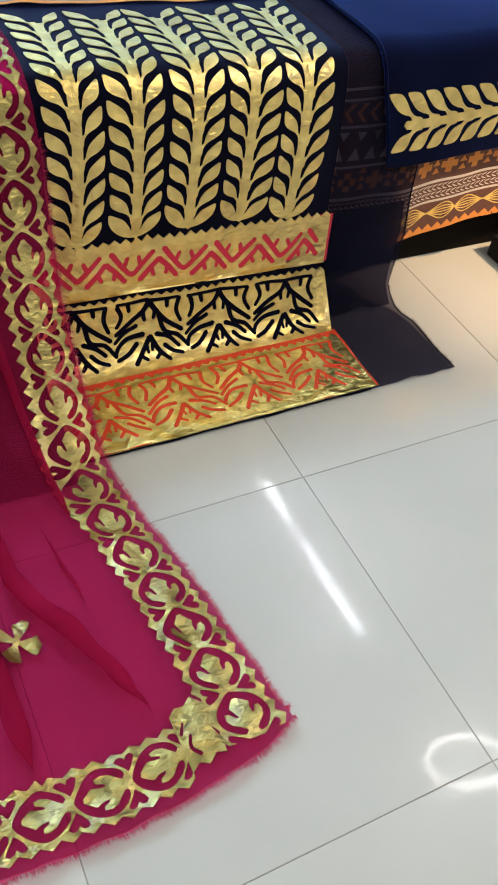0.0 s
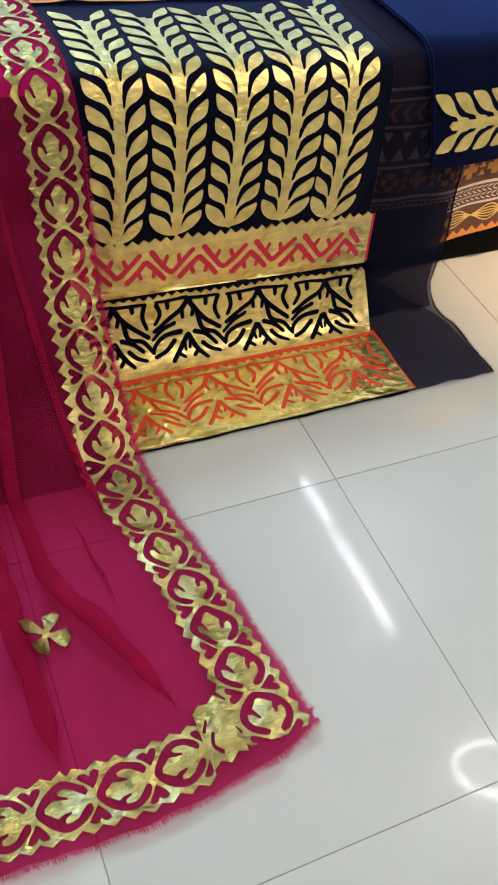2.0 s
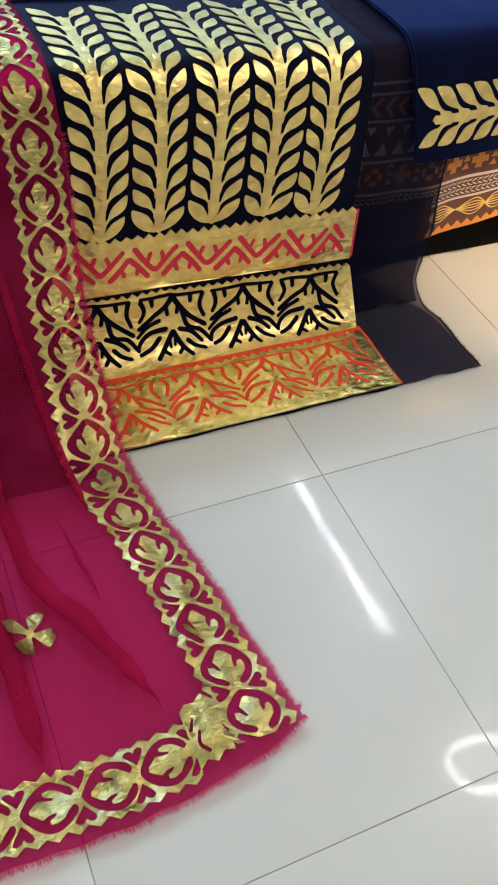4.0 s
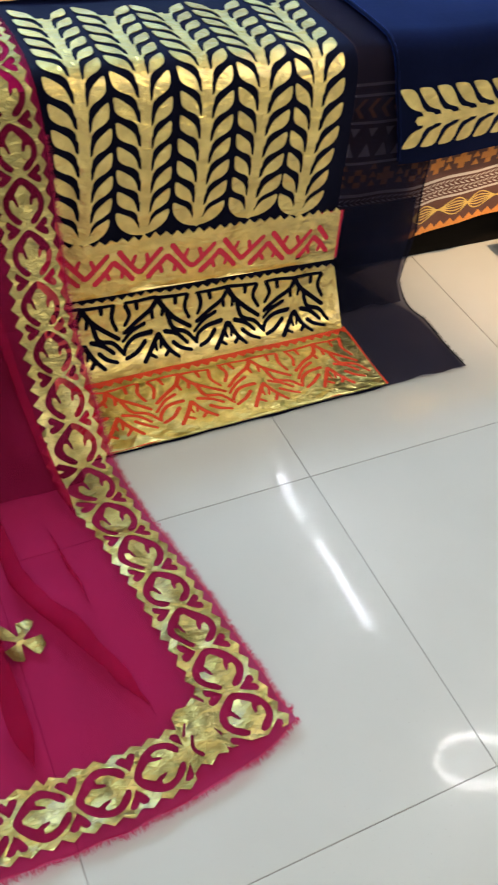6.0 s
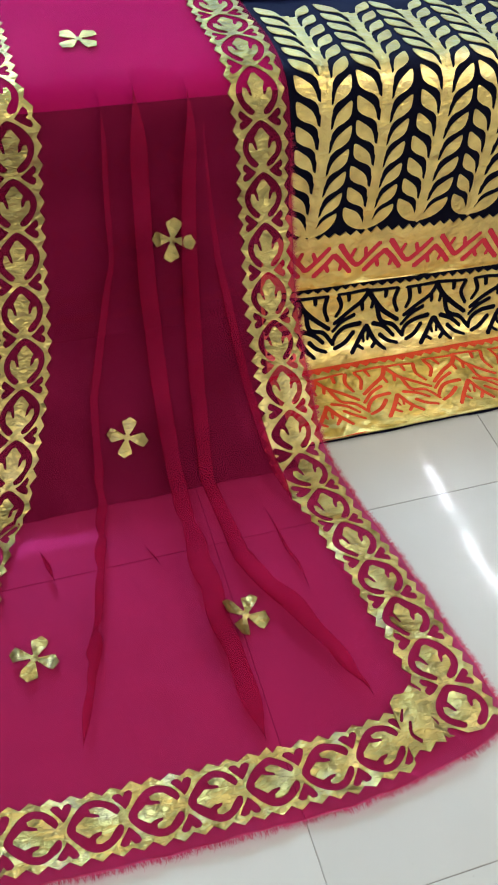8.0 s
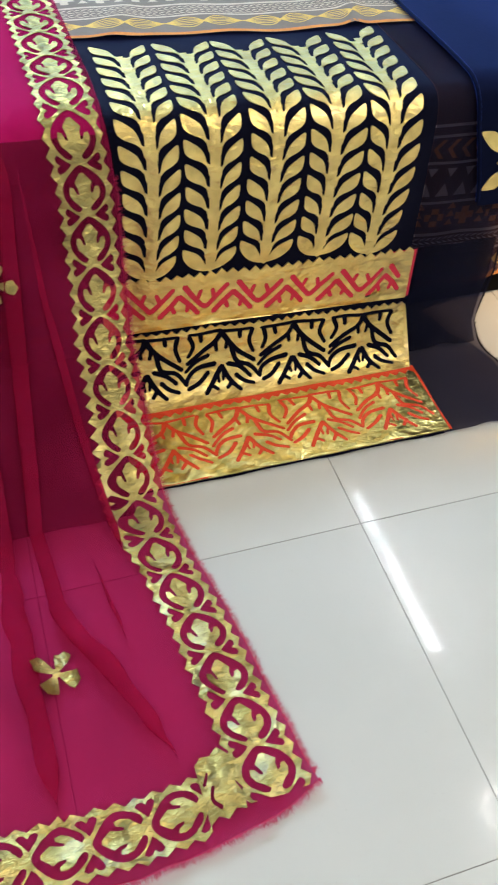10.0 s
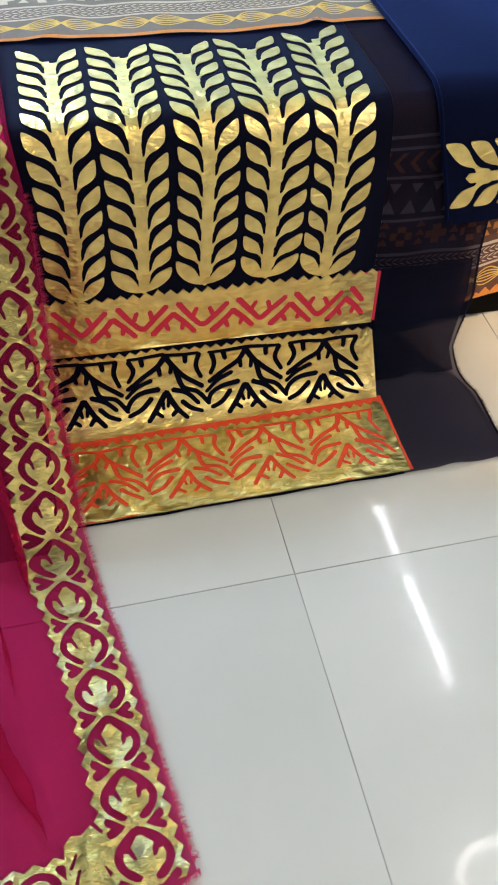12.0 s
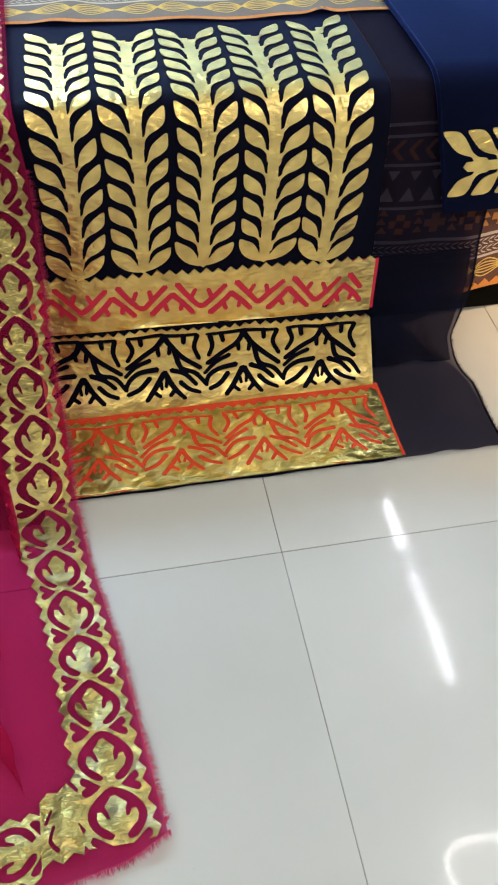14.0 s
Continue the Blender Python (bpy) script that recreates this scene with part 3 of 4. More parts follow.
t = np.linspace(0.70, 1.40, 90)
ribbons("rolled_edge", [(np.c_[np.full(90, 0.983), t], 0.022)], margin_at, 0.0012, NAVY_THREAD, saree, "dark rolled edge of the saree")

# five gold leaf branches
LEAF = [(0, -0.049), (0.0092, -0.0495), (0.0135, -0.046), (0.0165, -0.034), (0.022, -0.0205), (0.032, -0.010), (0.049, 0.001),
        (0.0498, -0.011), (0.0468, -0.0235), (0.036, -0.0335), (0.022, -0.041), (0.0135, -0.0515), (0.0095, -0.069), (0, -0.073)]
LAST_LEAF = [(0, -0.05), (0.007, -0.044), (0.013, -0.030), (0.024, -0.013), (0.038, -0.004), (0.049, 0.001), (0.050, -0.012), (0.046, -0.026), (0.036, -0.040),
             (0.022, -0.050), (0.008, -0.0545), (0, -0.055)]


def smooth_outline(pts):
    return catmull(list(pts), 0.004)


def leaf_branch(stem, tips_left, tips_right, reach, rng):
    """One cut branch: stem from top to foot, with leaves in pairs that point up and outward."""
    st = np.array(stem)
    line = lambda s: np.interp(s, st[:, 1], st[:, 0])
    polys = []
    a = np.array([(line(s), s) for s in np.linspace(st[0, 1] + 0.028, st[-1, 1], 14)])
    polys.append(stroke(a, 0.0185, 0.0195, 0.01))
    for side, tips in ((-1, tips_left), (1, tips_right)):
        for i, tip in enumerate(tips):
            shape = LAST_LEAF if i == len(tips) - 1 else LEAF
            gap = (tips[i + 1] - tip) / 0.0455 if i + 1 < len(tips) else 1.0
            k = reach[side > 0] / 0.0495 * (0.97 + 0.06 * rng.random())
            q = smooth_outline(shape)
            if i == len(tips) - 1:
                gap = (st[-1, 1] + 0.004 - tip) / 0.055
            s = tip - q[:, 1] * min(1.1, gap)
            x = line(s) + side * q[:, 0] * k
            polys.append(np.c_[x, s])
            if i < len(tips) - 1:
                polys.append(np.c_[x, s + 0.003])
    return polys


rng = random.Random(4)
STEMS = [[(-0.276, 0.378), (-0.279, 0.52), (-0.281, 0.61), (-0.278, 0.69), (-0.282, 0.79), (-0.291, 0.897)],
         [(-0.158, 0.380), (-0.165, 0.50), (-0.167, 0.60), (-0.166, 0.69), (-0.168, 0.79), (-0.173, 0.895)],
         [(-0.051, 0.384), (-0.052, 0.49), (-0.051, 0.60), (-0.050, 0.66), (-0.056, 0.76), (-0.064, 0.892)],
         [(0.062, 0.384), (0.060, 0.49), (0.061, 0.60), (0.063, 0.65), (0.060, 0.74), (0.050, 0.896)],
         [(0.184, 0.380), (0.175, 0.48), (0.174, 0.60), (0.176, 0.66), (0.173, 0.74), (0.159, 0.905)]]
# how far the leaf tips stand out from each stem, before and behind
REACH = [(0.0540, 0.0480), (0.0545, 0.0490), (0.0505, 0.0515), (0.0500, 0.0560), (0.0480, 0.0560)]
for n, stem in enumerate(STEMS):
    top, foot = stem[0][1] - 0.034, stem[-1][1] - 0.054
    tl = list(np.linspace(top, foot + 0.006, 13))
    tr = list(np.linspace(top + 0.006 - (0.022 if n == 4 else 0), foot + 0.014, 13))
    polys = leaf_branch(stem, tl, tr, REACH[n], rng)
    flat = cut_shape(polys, lambda x, y, p=polys: np.any([in_polygon(x, y, q) for q in p], axis=0), 0.012)
    lay("leaf_branch", flat, navy_at, 0.0012, GOLD, saree, "gold foil branch of paired leaves")


def zigzag(x0, x1, s0, s1, tooth, teeth_depth=0.009, slope=0.0, foot_slope=0.0):
    """A band outline whose upper edge is cut in teeth; slope tips that edge along the band."""
    n = max(2, int(round((x1 - x0) / tooth)))
    xs = np.linspace(x0, x1, 2 * n + 1)
    up = [(x, s0 + slope * (x - x1) + (teeth_depth if i % 2 == 0 else 0) + 0.0016 * rng.uniform(-1, 1)) for i, x in enumerate(xs)]
    return np.array(up + [(x1, s1), (x0, s1 + foot_slope * (x0 - x1))])


def band(name, outline, holes, mat, label):
    polys = [np.asarray(outline)] + [np.asarray(h) for h in holes]
    keep = lambda x, y: in_polygon(x, y, polys[0]) & ~np.any([in_polygon(x, y, h) for h in polys[1:]], axis=0)
    return lay(name, cut_shape(polys, keep, 0.014), navy_at, 0.0022, mat, saree, label)


# gold band with a crimson twig pattern
GX0, GX1 = -0.385, 0.268
sheet("crimson_band", np.linspace(GX0, GX1 + 0.007, 80), np.arange(0.916, 1.013, 0.008), lambda u, s, o: navy_at(u, s, o + 0.0008), CRIMSON_BAND, saree)
sheet("crimson_edge", np.linspace(GX1 - 0.006, GX1 + 0.007, 4), np.arange(0.918, 1.033, 0.008), lambda u, s, o: navy_at(u, s, o + 0.0012), CRIMSON_BAND, saree)
holes = []
CHEVRON = [([(-0.041, -0.051), (-0.022, -0.027), (-0.003, -0.003)], 0.0105), ([(-0.003, -0.003), (0.004, -0.001), (0.024, -0.019), (0.049, -0.046)], 0.0105),
           ([(-0.0145, -0.0215), (-0.0075, -0.039)], 0.0085), ([(0.022, -0.020), (0.0165, -0.038)], 0.0085), ([(0.021, 0.015), (0.043, -0.009), (0.060, -0.029)], 0.011),
           ([(0.060, -0.029), (0.080, -0.008), (0.099, 0.014)], 0.0105), ([(0.044, -0.006), (0.0505, 0.008)], 0.0085), ([(0.079, -0.008), (0.0745, 0.006)], 0.0085)]
x = 0.262
while x > GX0 - 0.05:
    for pts, w in CHEVRON:
        q = np.array([(x + a + 0.0015 * rng.uniform(-1, 1), 0.995 + 0.045 * (x + a - 0.15) + b) for a, b in pts])
        q = catmull(q, 0.004)
        q = q[(q[:, 0] < GX1 - 0.021) & (q[:, 0] > GX0 + 0.013)]
        if len(q) > 2:
            holes.append(stroke(q, w * 1.18, w * 1.0))
    x -= 0.1115
band("gold_band", zigzag(GX0, GX1, 0.909, 1.033, 0.0225, 0.010, 0.022, 0.022), holes, GOLD, "gold foil band cut with crimson twig pattern")

# one hanging twig, as two halves: (along the band, down the cloth), stroke width
TWIG_NEAR = [([(0.0, -0.003), (-0.034, -0.004), (-0.066, -0.003)], 0.0072), ([(-0.040, -0.002), (-0.038, 0.018)], 0.0088), ([(-0.061, 0.0), (-0.056, 0.024), (-0.066, 0.050)], 0.0085),
             ([(0.0, 0.0), (-0.011, 0.023), (-0.038, 0.041), (-0.068, 0.066)], 0.0098), ([(-0.012, 0.022), (-0.010, 0.042)], 0.0082),
             ([(-0.026, 0.050), (-0.050, 0.062), (-0.073, 0.086)], 0.0080), ([(-0.015, 0.072), (-0.047, 0.077), (-0.065, 0.092), (-0.074, 0.110)], 0.0092), ([(-0.030, 0.090), (-0.049, 0.110), (-0.071, 0.122)], 0.0088),
             ([(-0.003, 0.080), (-0.022, 0.112), (-0.038, 0.137)], 0.0098), ([(-0.026, 0.117), (-0.014, 0.130)], 0.0080), ([(-0.011, 0.094), (-0.009, 0.113)], 0.0065)]
TWIG_FAR = [([(0.0, -0.003), (0.034, -0.002), (0.062, -0.002)], 0.0072), ([(0.036, -0.001), (0.036, 0.018)], 0.0088), ([(0.060, 0.0), (0.054, 0.027), (0.063, 0.056)], 0.0085),
            ([(0.0, 0.0), (0.014, 0.026), (0.032, 0.046), (0.064, 0.076)], 0.0098), ([(0.011, 0.022), (0.007, 0.042)], 0.0082),
            ([(0.019, 0.034), (0.027, 0.072), (0.053, 0.085), (0.071, 0.113)], 0.0090), ([(0.011, 0.074), (0.034, 0.086), (0.054, 0.108)], 0.0088), ([(0.024, 0.101), (0.038, 0.116), (0.058, 0.127)], 0.0085),
            ([(-0.003, 0.080), (0.012, 0.111), (0.029, 0.138)], 0.0098), ([(0.014, 0.116), (0.003, 0.130)], 0.0080), ([(0.002, 0.094), (-0.001, 0.112)], 0.0065)]


def twig_holes(first, pitch, start, x0, x1, tall, slack, slope=0.0, weight=1.0):
    holes = []
    x = first
    while x > x0 - 0.09:
        for pts, w in TWIG_NEAR + TWIG_FAR:
            q = np.array([(x + 1.12 * a + slack * rng.uniform(-1, 1), start + slope * (x + a - first) + tall * b + slack * rng.uniform(-1, 1)) for a, b in pts])
            q = catmull(q, 0.003)
            q = q[(q[:, 0] < x1 - 0.008) & (q[:, 0] > x0 + 0.008)]
            if len(q) > 2:
                holes.append(stroke(q[::2] if len(q) > 6 else q, w * weight, w * weight * 0.8))
        x -= pitch
    return holes


# gold band over navy twigs, standing on the front; then the orange one that lies on the floor
band("dark_twig_band", zigzag(GX0, GX1 + 0.004, 1.042, 1.203, 0.0205, 0.008, 0.03), twig_holes(0.172, 0.1597, 1.060, GX0, GX1 + 0.004, 0.97, 0.0015, 0.035, 1.28), GOLD, "gold foil band cut with navy twig pattern")
sheet("orange_band", np.linspace(GX0, GX1 + 0.013, 80), np.r_[np.arange(1.199, 1.396, 0.006), 1.397], lambda u, s, o: navy_at(u, s, o + 0.0010), ORANGE_BAND, saree)
band("orange_twig_band", zigzag(GX0, GX1 + 0.006, 1.213, 1.398, 0.0215, 0.009), twig_holes(0.180, 0.1585, 1.236, GX0, GX1 + 0.006, 0.98, 0.0022, 0.0, 1.05), GOLD_CRUMPLED, "creased gold foil band cut with orange twig pattern")

rng = random.Random(11)
edge = lambda t: margin_at(np.array([1.0]), np.array([0.95 + 0.44 * t]), 0.001)[0]
fringe("edge_threads", edge, lambda t: (1, 0.1, 0), 0.006, 500, NAVY_THREAD, saree, "short dark threads along cut edge", rng)

# folded second navy cloth with one lying branch
FOLDED = Profile([(2.2, 0.592), (0.9, 0.592), (0.56, 0.592), (0.522, 0.588), (0.494, 0.573), (0.477, 0.548), (0.467, 0.50), (0.456, 0.42), (0.450, 0.352)])
FOLD_END = FOLDED.s[-1]


def folded_at(u, s, off):
    u, s = np.asarray(u, float), np.asarray(s, float)
    y, z, ny, nz = FOLDED.at(s)
    front = soft_step(s, 1.72, 1.9)
    wave = front * 0.003 * np.sin(u * 19 + 0.4) + (1 - front) * (0.004 * np.sin(u * 11 + s * 7) + 0.003 * np.sin(u * 5 - s * 13)) * soft_step(u, 0.36, 0.5)
    lift = front * 0.02 * soft_step(u, 0.4, 0.8)
    return np.c_[u + 0.045 * soft_step(s, 1.70, 1.98) * (u < 5), y + (wave + off) * ny, z + lift + (wave + off) * nz]


folded = tagged(new("folded_saree"), "folded navy cloth with lying gold leaf branch on bench", "saree")
for k, name in enumerate(("upper_layer", "lower_layer")):
    us = np.r_[0.338 + 0.004 * k, np.arange(0.36, 1.85, 0.03)]
    sheet(name, us, np.r_[np.arange(0.0, 1.6, 0.05), np.arange(1.6, FOLD_END, 0.012), FOLD_END - 0.001 * k], lambda u, s, o, k=k: folded_at(u, s, o - 0.006 * k), NAVY_CLOTH, folded)
verts, faces = [], []
roll = np.arange(0.0, FOLD_END, 0.012)
for i, s in enumerate(roll):
    c = folded_at(np.array([0.340]), np.array([s]), -0.003)[0]
    _, _, ny, nz = FOLDED.at(s)
    for j in range(8):
        a = 2 * math.pi * j / 8
        verts.append((c[0] + 0.0042 * math.cos(a), c[1] + 0.0042 * math.sin(a) * ny, c[2] + 0.0042 * math.sin(a) * nz))
    if i:
        faces += [((i - 1) * 8 + j, (i - 1) * 8 + (j + 1) % 8, i * 8 + (j + 1) % 8, i * 8 + j) for j in range(8)]
mesh_object("folded_edge", verts, faces, NAVY_CLOTH, folded)

lying = []
for side in (-1, 1):
    for i in range(30):
        q = smooth_outline(LEAF) * (1.0, 1.02)
        d = 0.0 + 0.0455 * i - q[:, 1]
        for thick in (0.0, 0.007):
            lying.append(np.c_[d + thick, side * q[:, 0] * (1.10 if side > 0 else 1.30)])
lying.append(stroke([(0.038, 0.0), (0.5, 0.0), (1.0, 0.0), (1.4, 0.0)], 0.018, 0.018, 0.02))
flat = cut_shape(lying, lambda x, y: np.any([in_polygon(x, y, q) for q in lying], axis=0) & (x < 1.36), 0.014)
hem_s = 1.851
lay("leaf_branch", (np.c_[0.345 + flat[0][:, 0], hem_s + flat[0][:, 1]], flat[1]), lambda u, s, o: folded_at(u, s, o + 0.0002), 0.0014, GOLD, folded, "gold foil branch of paired leaves lying along hem")

# printed cloth laid over the back of the bench
SHAWL_END = 0.780


def shawl_at(u, s, off):
    u, s = np.asarray(u, float), np.asarray(s, float)
    crease = 0.008 * np.exp(-(((u - 0.215 - 0.3 * (s - 0.8)) / 0.02) ** 2)) + 0.005 * np.exp(-(((u + 0.27 - 0.4 * (s - 0.8)) / 0.03) ** 2))
    wob = 0.006 * np.sin(u * 9 + 1) + 0.003 * np.sin(u * 23) + 0.012 * (u + 0.05)
    return np.c_[u, s - wob, 0.5812 + crease + 0.0012 * np.sin(u * 37 + s * 20) + off + np.zeros_like(u)]


shawl = tagged(new("printed_shawl"), "taupe block-printed cloth with orange hem laid over bench", "cloth")
sheet("cloth", np.arange(-1.2, 0.50, 0.01), np.r_[np.arange(SHAWL_END, 1.2, 0.015), np.arange(1.2, 2.2, 0.08)], shawl_at, PRINT_TAUPE, shawl)
print_rows(shawl, shawl_at, SHAWL_END, -1.18, 0.49, 2, (PRINT_ORANGE, PRINT_YELLOW, PRINT_PALE, PRINT_PALE), way=1, tall=False)

# ---------------------------------------------------------------- crimson dupatta
CRIM = Profile([(1.3, 0.594), (0.9, 0.594), (0.56, 0.594), (0.522, 0.589), (0.493, 0.572), (0.476, 0.542), (0.467, 0.505), (0.444, 0.411), (0.396, 0.31), (0.341, 0.225), (0.283, 0.143),
                (0.218, 0.083), (0.141, 0.026), (0.05, 0.012), (-0.08, 0.010), (-0.6, 0.010)])
VX = [0.0, 0.40, 0.80, 0.93, 1.08, 1.18, 1.28, 1.37, 1.47, 1.60, 1.75, 1.89, 1.975, 2.06, 2.3]
XR = [-0.362, -0.361, -0.354, -0.344, -0.347, -0.352, -0.348, -0.345, -0.344, -0.328, -0.296, -0.276, -0.264, -0.252, -0.24]
LV = [0.0, 0.776, 0.846, 1.21, 1.305, 1.475, 1.56, 1.75, 2.0, 2.3]
LX = [-0.90, -0.885, -0.865, -0.905, -0.93, -0.99, -1.04, -1.10, -1.17, -1.2]
right_edge = lambda v: np.interp(v, VX, XR)
left_edge = lambda v: np.interp(v, LV, LX)
end_y = lambda x: np.interp(x, [-1.3, -0.987, -0.917, -0.769, -0.529, -0.43, -0.341, -0.29, -0.253, -0.2], [-0.435, -0.459, -0.466, -0.474, -0.482, -0.474, -0.46, -0.445, -0.428, -0.40])
end_v = lambda x: CRIM.length_at_y(end_y(x))
FOLDS = [([0.80, 1.0, 1.245, 1.507, 1.69, 1.90, 1.96], [-0.527, -0.540, -0.559, -0.580, -0.566, -0.468, -0.445], 0.018, 0.050, 0.028),
         ([0.80, 1.0, 1.134, 1.494, 1.67, 1.92, 2.0], [-0.612, -0.620, -0.628, -0.640, -0.639, -0.628, -0.622], 0.019, 0.053, 0.030),
         ([0.80, 1.08, 1.316, 1.52, 1.73, 1.95], [-0.668, -0.684, -0.753, -0.776, -0.819, -0.885], 0.015, 0.032, 0.020),
         ([0.80, 1.1, 1.35, 1.6], [-0.493, -0.492, -0.470, -0.440], 0.014, 0.032, 0.010)]

# small creases in the part that lies on the floor
crease_rng = random.Random(12)
for k in range(30):
    v0, x0 = 1.40 + 0.34 * crease_rng.random(), -0.98 + 0.50 * (k + crease_rng.random()) / 30
    run, lean = 0.22 + 0.14 * crease_rng.random(), 0.02 + 0.08 * crease_rng.random()
    FOLDS.append(([v0, v0 + run / 2, v0 + run], [x0, x0 + 0.42 * lean, x0 + lean], 0.005 + 0.003 * crease_rng.random(), 0.004 + 0.003 * crease_rng.random(), 0.0055))


def crim_at(x, v, off, push_by=1.0):
    x, v = np.asarray(x, float), np.asarray(v, float)
    y, z, ny, nz = CRIM.at(v)
    dx, lift = np.zeros_like(x), np.zeros_like(x)
    for fv, fx, w, push, rise in FOLDS:
        t = (x - np.interp(v, fv, fx)) / w
        on = soft_step(v, fv[0] - 0.06, fv[0] + 0.10) * (1 - soft_step(v, fv[-1] - 0.08, fv[-1] + 0.03))
        g = np.exp(-t * t / 2)
        dx = dx - on * push * t * g
        lift = lift + on * rise * g
    flat = soft_step(v, 1.5, 1.62)
    lift = lift + (1 - flat) * soft_step(v, 0.82, 0.95) * (0.003 * np.sin(x * 33 + v * 3) + 0.002 * np.sin(x * 71 - v * 6))
    lift = lift + flat * (0.004 + 0.0032 * np.sin(x * 83 + v * 47 + 2 * np.sin(v * 9)) * np.sin(x * 13 - v * 5) + 0.0036 * np.sin(x * 33 - v * 71 + 2 * np.sin(x * 8)) * np.sin(x * 9 + v * 11) + 0.0055 * np.exp(-((np.sin(x * 11 - v * 7.5 + 0.8 * np.sin(v * 13)) - 0.2) / 0.16) ** 2) * (0.5 + 0.5 * np.sin(x * 5 + v * 8)))
    lift = lift + (1 - soft_step(v, 0.7, 0.8)) * (0.003 + 0.003 * np.sin(x * 14 + v * 9) * np.sin(v * 17 - x * 6))
    return np.c_[x + push_by * dx, y + (lift + off) * ny, z + (lift + off) * nz]


def crim_grid(w, q, off):
    """w across from the far edge (0) to the near edge (1), q from the back (0) to the trailing end (1)."""
    w, q = np.asarray(w, float), np.asarray(q, float)
    v = q * 2.08
    for _ in range(4):
        x = left_edge(v) + w * (right_edge(v) - left_edge(v))
        v = q * end_v(x)
    return crim_at(x, v, off)


dupatta = tagged(new("dupatta"), "sheer crimson dupatta with gold foil border trailing onto floor", "dupatta")
sheet("cloth", np.linspace(0, 1, 300), np.r_[np.linspace(0, 0.3, 20)[:-1], np.linspace(0.3, 1, 210)], crim_grid, CRIMSON_SHEER, dupatta)
# added under-sheet: its magenta holds the cool light on the bench top
sheet("inner_layer", np.linspace(0.004, 0.985, 120), np.linspace(0.0, 0.828, 80), lambda w, v, o: crim_at(left_edge(v) + w * (right_edge(v) - left_edge(v)), v, o - 0.005), CRIMSON_COOL_LIT, dupatta, "added crimson under-sheet, magenta for the cool light on bench")

# the border: an almond opening round a three-lobed leaf, with heart cuts between, and toothed sides
ALMOND = [(0.0, 0.98), (0.055, 0.955), (0.14, 0.87), (0.235, 0.75), (0.305, 0.61), (0.325, 0.47), (0.30, 0.33), (0.24, 0.20), (0.17, 0.11), (0.105, 0.085), (0.07, 0.13),
          (-0.06, 0.12), (-0.085, 0.075), (-0.16, 0.09), (-0.24, 0.19), (-0.305, 0.33), (-0.33, 0.47), (-0.31, 0.61), (-0.24, 0.75), (-0.145, 0.87), (-0.055, 0.955)]
CORE = [(-0.062, 0.0), (-0.066, 0.15), (-0.12, 0.23), (-0.20, 0.33), (-0.23, 0.45), (-0.215, 0.55), (-0.165, 0.54), (-0.13, 0.44), (-0.095, 0.42), (-0.098, 0.55), (-0.13, 0.65), (-0.075, 0.74),
        (-0.02, 0.83), (0.03, 0.82), (0.075, 0.74), (0.12, 0.66), (0.095, 0.55), (0.08, 0.42), (0.115, 0.43), (0.155, 0.56), (0.205, 0.58), (0.225, 0.46), (0.195, 0.33), (0.12, 0.23), (0.066, 0.15), (0.062, 0.0)]
HEART = [(0.13, 0.0), (0.20, 0.055), (0.29, 0.14), (0.355, 0.19), (0.395, 0.13), (0.385, 0.05), (0.325, 0.0), (0.385, -0.045), (0.395, -0.12), (0.355, -0.17), (0.28, -0.14), (0.19, -0.07)]


def border_unit(length, teeth=3):
    """One repeat of the border, flat: across -0.5..0.5, along 0..1, both unscaled; returns vertices and triangles."""
    edge = []
    n = teeth * 2
    for i in range(n + 1):
        edge.append((0.425 if i % 2 == 0 else 0.515, i / n))
    rim = edge + [(-a, b) for a, b in edge[::-1]]
    sc = lambda p: np.array([(a * 0.1, b * 0.1) for a, b in p])
    almond, core = catmull(list(sc(ALMOND)) + [sc(ALMOND)[0]], 0.004)[:-1] * (1.17, 1.0), sc(CORE) * (1.2, 1.0)
    hearts = []
    for side in (-1, 1):
        for shift in (0.0, 1.0):
            hearts.append(np.array([(side * a * 0.1, (b + shift) * 0.1) for a, b in HEART]))
    outline = sc(rim)

    def keep(x, y):
        hole = in_polygon(x, y, almond) & ~in_polygon(x, y, core)
        for h in hearts:
            hole |= in_polygon(x, y, h)
        return in_polygon(x, y, outline) & ~hole

    v, f = cut_shape([outline, almond, core] + hearts, keep, 0.012)
    return np.c_[v[:, 0] / 0.1, v[:, 1] / 0.1], f


UNIT = border_unit(0.08)
SIDE_V = [0.0, 0.8, 1.3, 1.55, 1.75, 2.1]
SIDE_W = [0.095, 0.095, 0.090, 0.093, 0.099, 0.108]


def side_border(edge_of, sign, first, last):
    """The border along a long edge, unit by unit, towards the back."""
    v1 = last
    while v1 > first + 0.09:
        pitch = float(np.interp(v1, [1.2, 1.6, 2.05], [0.088, 0.083, 0.081]))

        def place(b, a, off, v1=v1, pitch=pitch):
            v = v1 - a * pitch
            wd = np.interp(v, SIDE_V, SIDE_W)
            x = edge_of(v) + sign * (0.0075 + wd * (0.5 + b * -sign))
            return crim_at(x, v, off)
        lay("border_motif", UNIT, lambda b, a, o: place(b, a, o + 0.0006), 0.0012, GOLD_BORDER, dupatta)
        v1 -= pitch


corner_v = float(end_v(np.array([-0.27]))[0])
side_border(right_edge, -1, 0.15, corner_v - 0.005)
side_border(left_edge, 1, 0.15, 2.02)


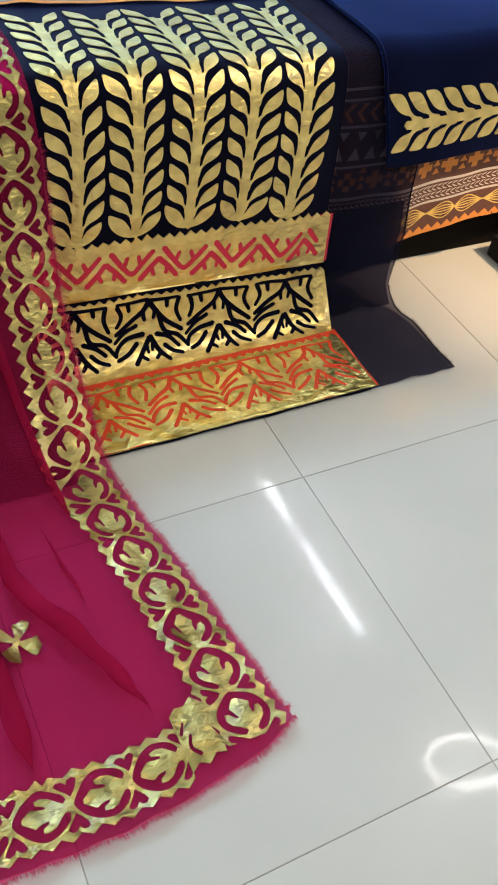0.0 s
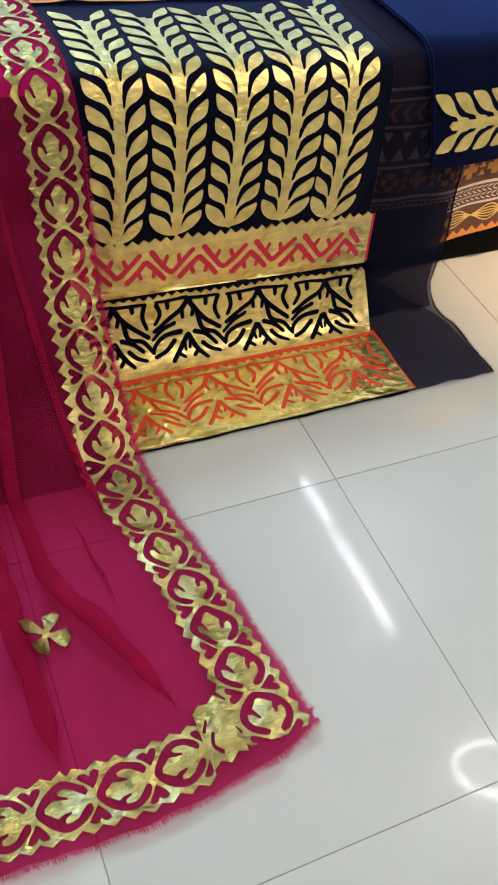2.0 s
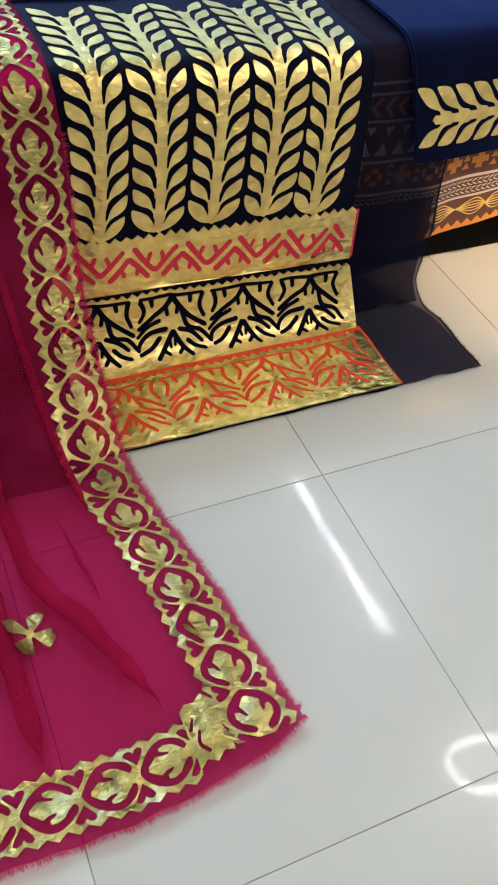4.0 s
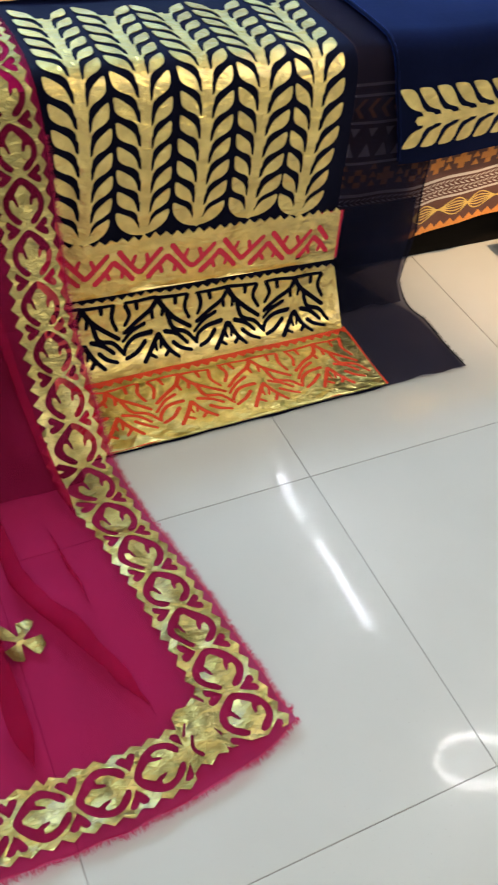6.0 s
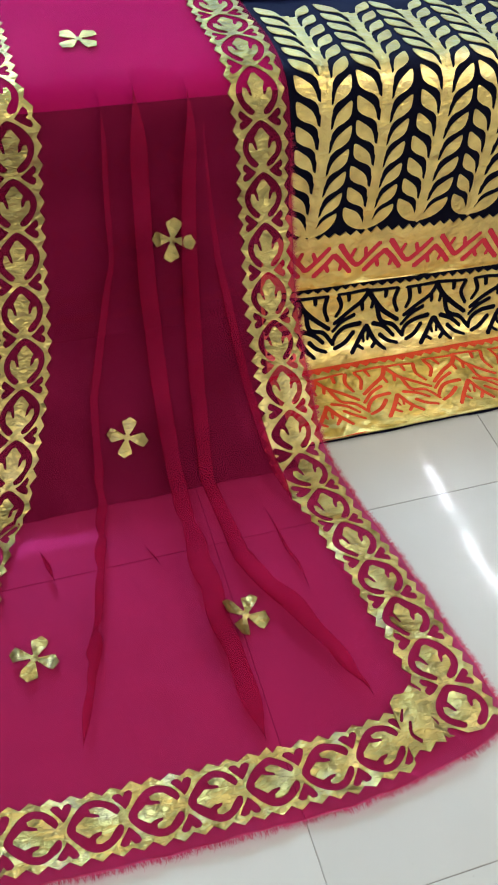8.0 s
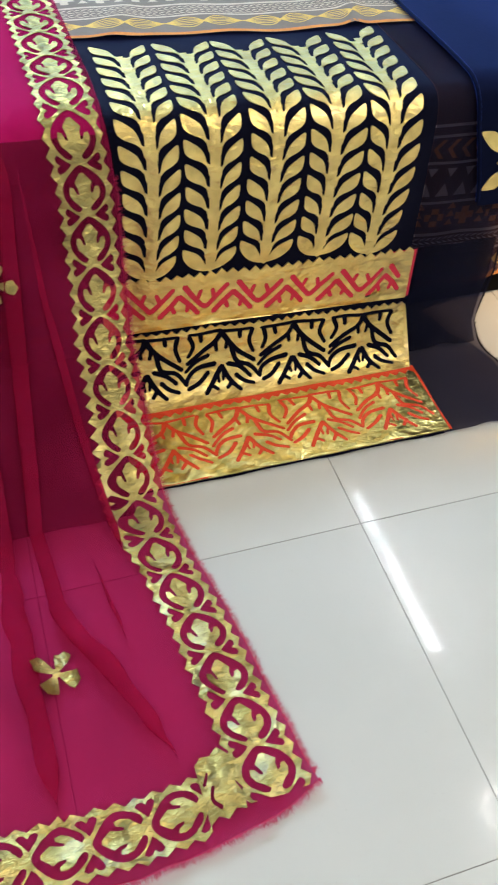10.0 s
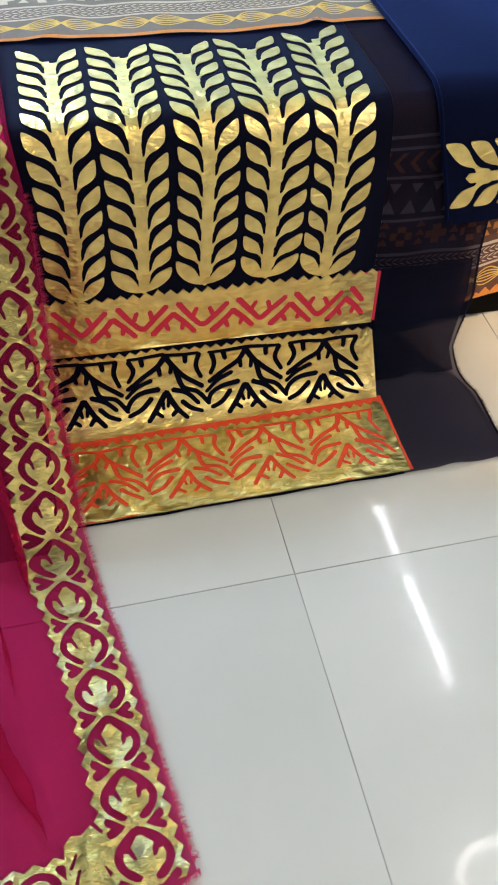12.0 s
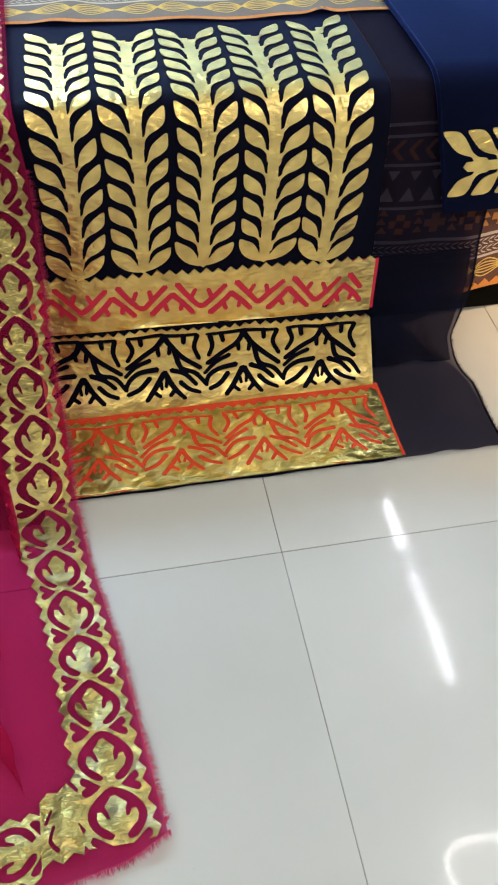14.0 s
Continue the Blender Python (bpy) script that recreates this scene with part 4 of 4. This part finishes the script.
def end_border(first, last, pitch):
    x1 = first
    while x1 - pitch > last:
        def place(b, a, off, x1=x1):
            x = x1 - a * pitch
            v = end_v(x) - 0.014 - 0.091 * (0.5 + b)
            return crim_at(x, v, off)
        lay("border_motif", UNIT, lambda b, a, o: place(b, a, o + 0.0006), 0.0012, GOLD_BORDER, dupatta)
        x1 -= pitch


end_border(-0.422, -1.16, 0.083)
# plain crumpled corner piece between the two runs
patch = np.array([(-0.366, 0.028), (-0.364, 0.05), (-0.372, 0.07), (-0.364, 0.09), (-0.372, 0.112), (-0.385, 0.128), (-0.398, 0.120), (-0.411, 0.124), (-0.4225, 0.116), (-0.4225, 0.028), (-0.408, 0.036), (-0.394, 0.027), (-0.380, 0.036)])
slit = [stroke([(-0.4, 0.045), (-0.41, 0.06), (-0.405, 0.078)], 0.006, 0.005, 0.003), stroke([(-0.416, 0.085), (-0.408, 0.1)], 0.006, 0.004, 0.003)]
flat = cut_shape([patch] + slit, lambda x, y: in_polygon(x, y, patch) & ~np.any([in_polygon(x, y, q) for q in slit], axis=0), 0.008)
lay("corner_patch", flat, lambda x, d, o: crim_at(x, end_v(x) - d, o + 0.0008), 0.0012, GOLD_BORDER, dupatta, "crumpled gold foil corner patch")

PETAL = [(0, 0.002), (0.0045, 0.008), (0.0125, 0.024), (0.0135, 0.029), (0.0065, 0.034), (0.001, 0.0395), (-0.007, 0.036), (-0.0125, 0.033), (-0.0115, 0.025), (-0.0045, 0.008)]
for (cx, cv), turn, size in (((-0.572, 1.056), 12, 1.0), ((-0.706, 1.392), 20, 0.95), ((-0.592, 1.782), 28, 1.0), ((-0.926, 1.766), 24, 1.0), ((-0.672, 0.665), 50, 1.0), ((-0.76, 0.25), 15, 1.0)):
    petals = []
    for k in range(4):
        a = math.radians(turn + 90 * k)
        petals.append(np.array([(cx + size * (p * math.cos(a) - q * math.sin(a)), cv + size * (p * math.sin(a) + q * math.cos(a))) for p, q in PETAL]))
    a = [math.radians(30 * k) for k in range(12)]
    petals.append(np.array([(cx + 0.0065 * math.cos(b), cv + 0.0065 * math.sin(b)) for b in a]))
    flat = cut_shape(petals, lambda x, y: np.any([in_polygon(x, y, q) for q in petals], axis=0), 0.008)
    lay("four_petal_patch", flat, lambda x, v, o: crim_at(x, v, o + 0.0012, 0.0), 0.0012, GOLD_BORDER, dupatta, "gold foil patch with four petals")

rng = random.Random(21)
fringe("side_fringe", lambda t: crim_at(right_edge(np.array([0.9 + 1.14 * t])), np.array([0.9 + 1.14 * t]), 0.0)[0], lambda t: (1, 0.15, 0), 0.011, 2600, CRIMSON_THREAD, dupatta, "frayed crimson threads along edge", rng)
ex = lambda t: np.array([-1.15 + 0.90 * t])
fringe("end_fringe", lambda t: crim_at(ex(t), end_v(ex(t)), 0.0)[0], lambda t: (0.1, -1, 0), 0.011, 2000, CRIMSON_THREAD, dupatta, "frayed crimson threads along edge", rng)

# ---------------------------------------------------------------- floor tiles
bm = bmesh.new()
h, e = (TILE_SIZE - JOINT) / 2, 0.0007
lower = [bm.verts.new((a * h, b * h, -0.0012)) for a, b in ((-1, -1), (1, -1), (1, 1), (-1, 1))]
mid = [bm.verts.new((a * h, b * h, -0.0006)) for a, b in ((-1, -1), (1, -1), (1, 1), (-1, 1))]
upper = [bm.verts.new((a * (h - e), b * (h - e), 0.0)) for a, b in ((-1, -1), (1, -1), (1, 1), (-1, 1))]
bm.faces.new(upper)
for i in range(4):
    j = (i + 1) % 4
    bm.faces.new((mid[i], mid[j], upper[j], upper[i]))
    bm.faces.new((lower[i], lower[j], mid[j], mid[i]))
tile_mesh = bpy.data.meshes.new("tile")
bm.to_mesh(tile_mesh)
bm.free()
tile_mesh.materials.append(TILE)
for i in range(-5, 4):
    for j in range(-5, 5):
        t = new("tile", tile_mesh)
        t.parent = floor
        t.location = ((i + 0.5) * TILE_SIZE, (j + 0.5) * TILE_SIZE, 0)
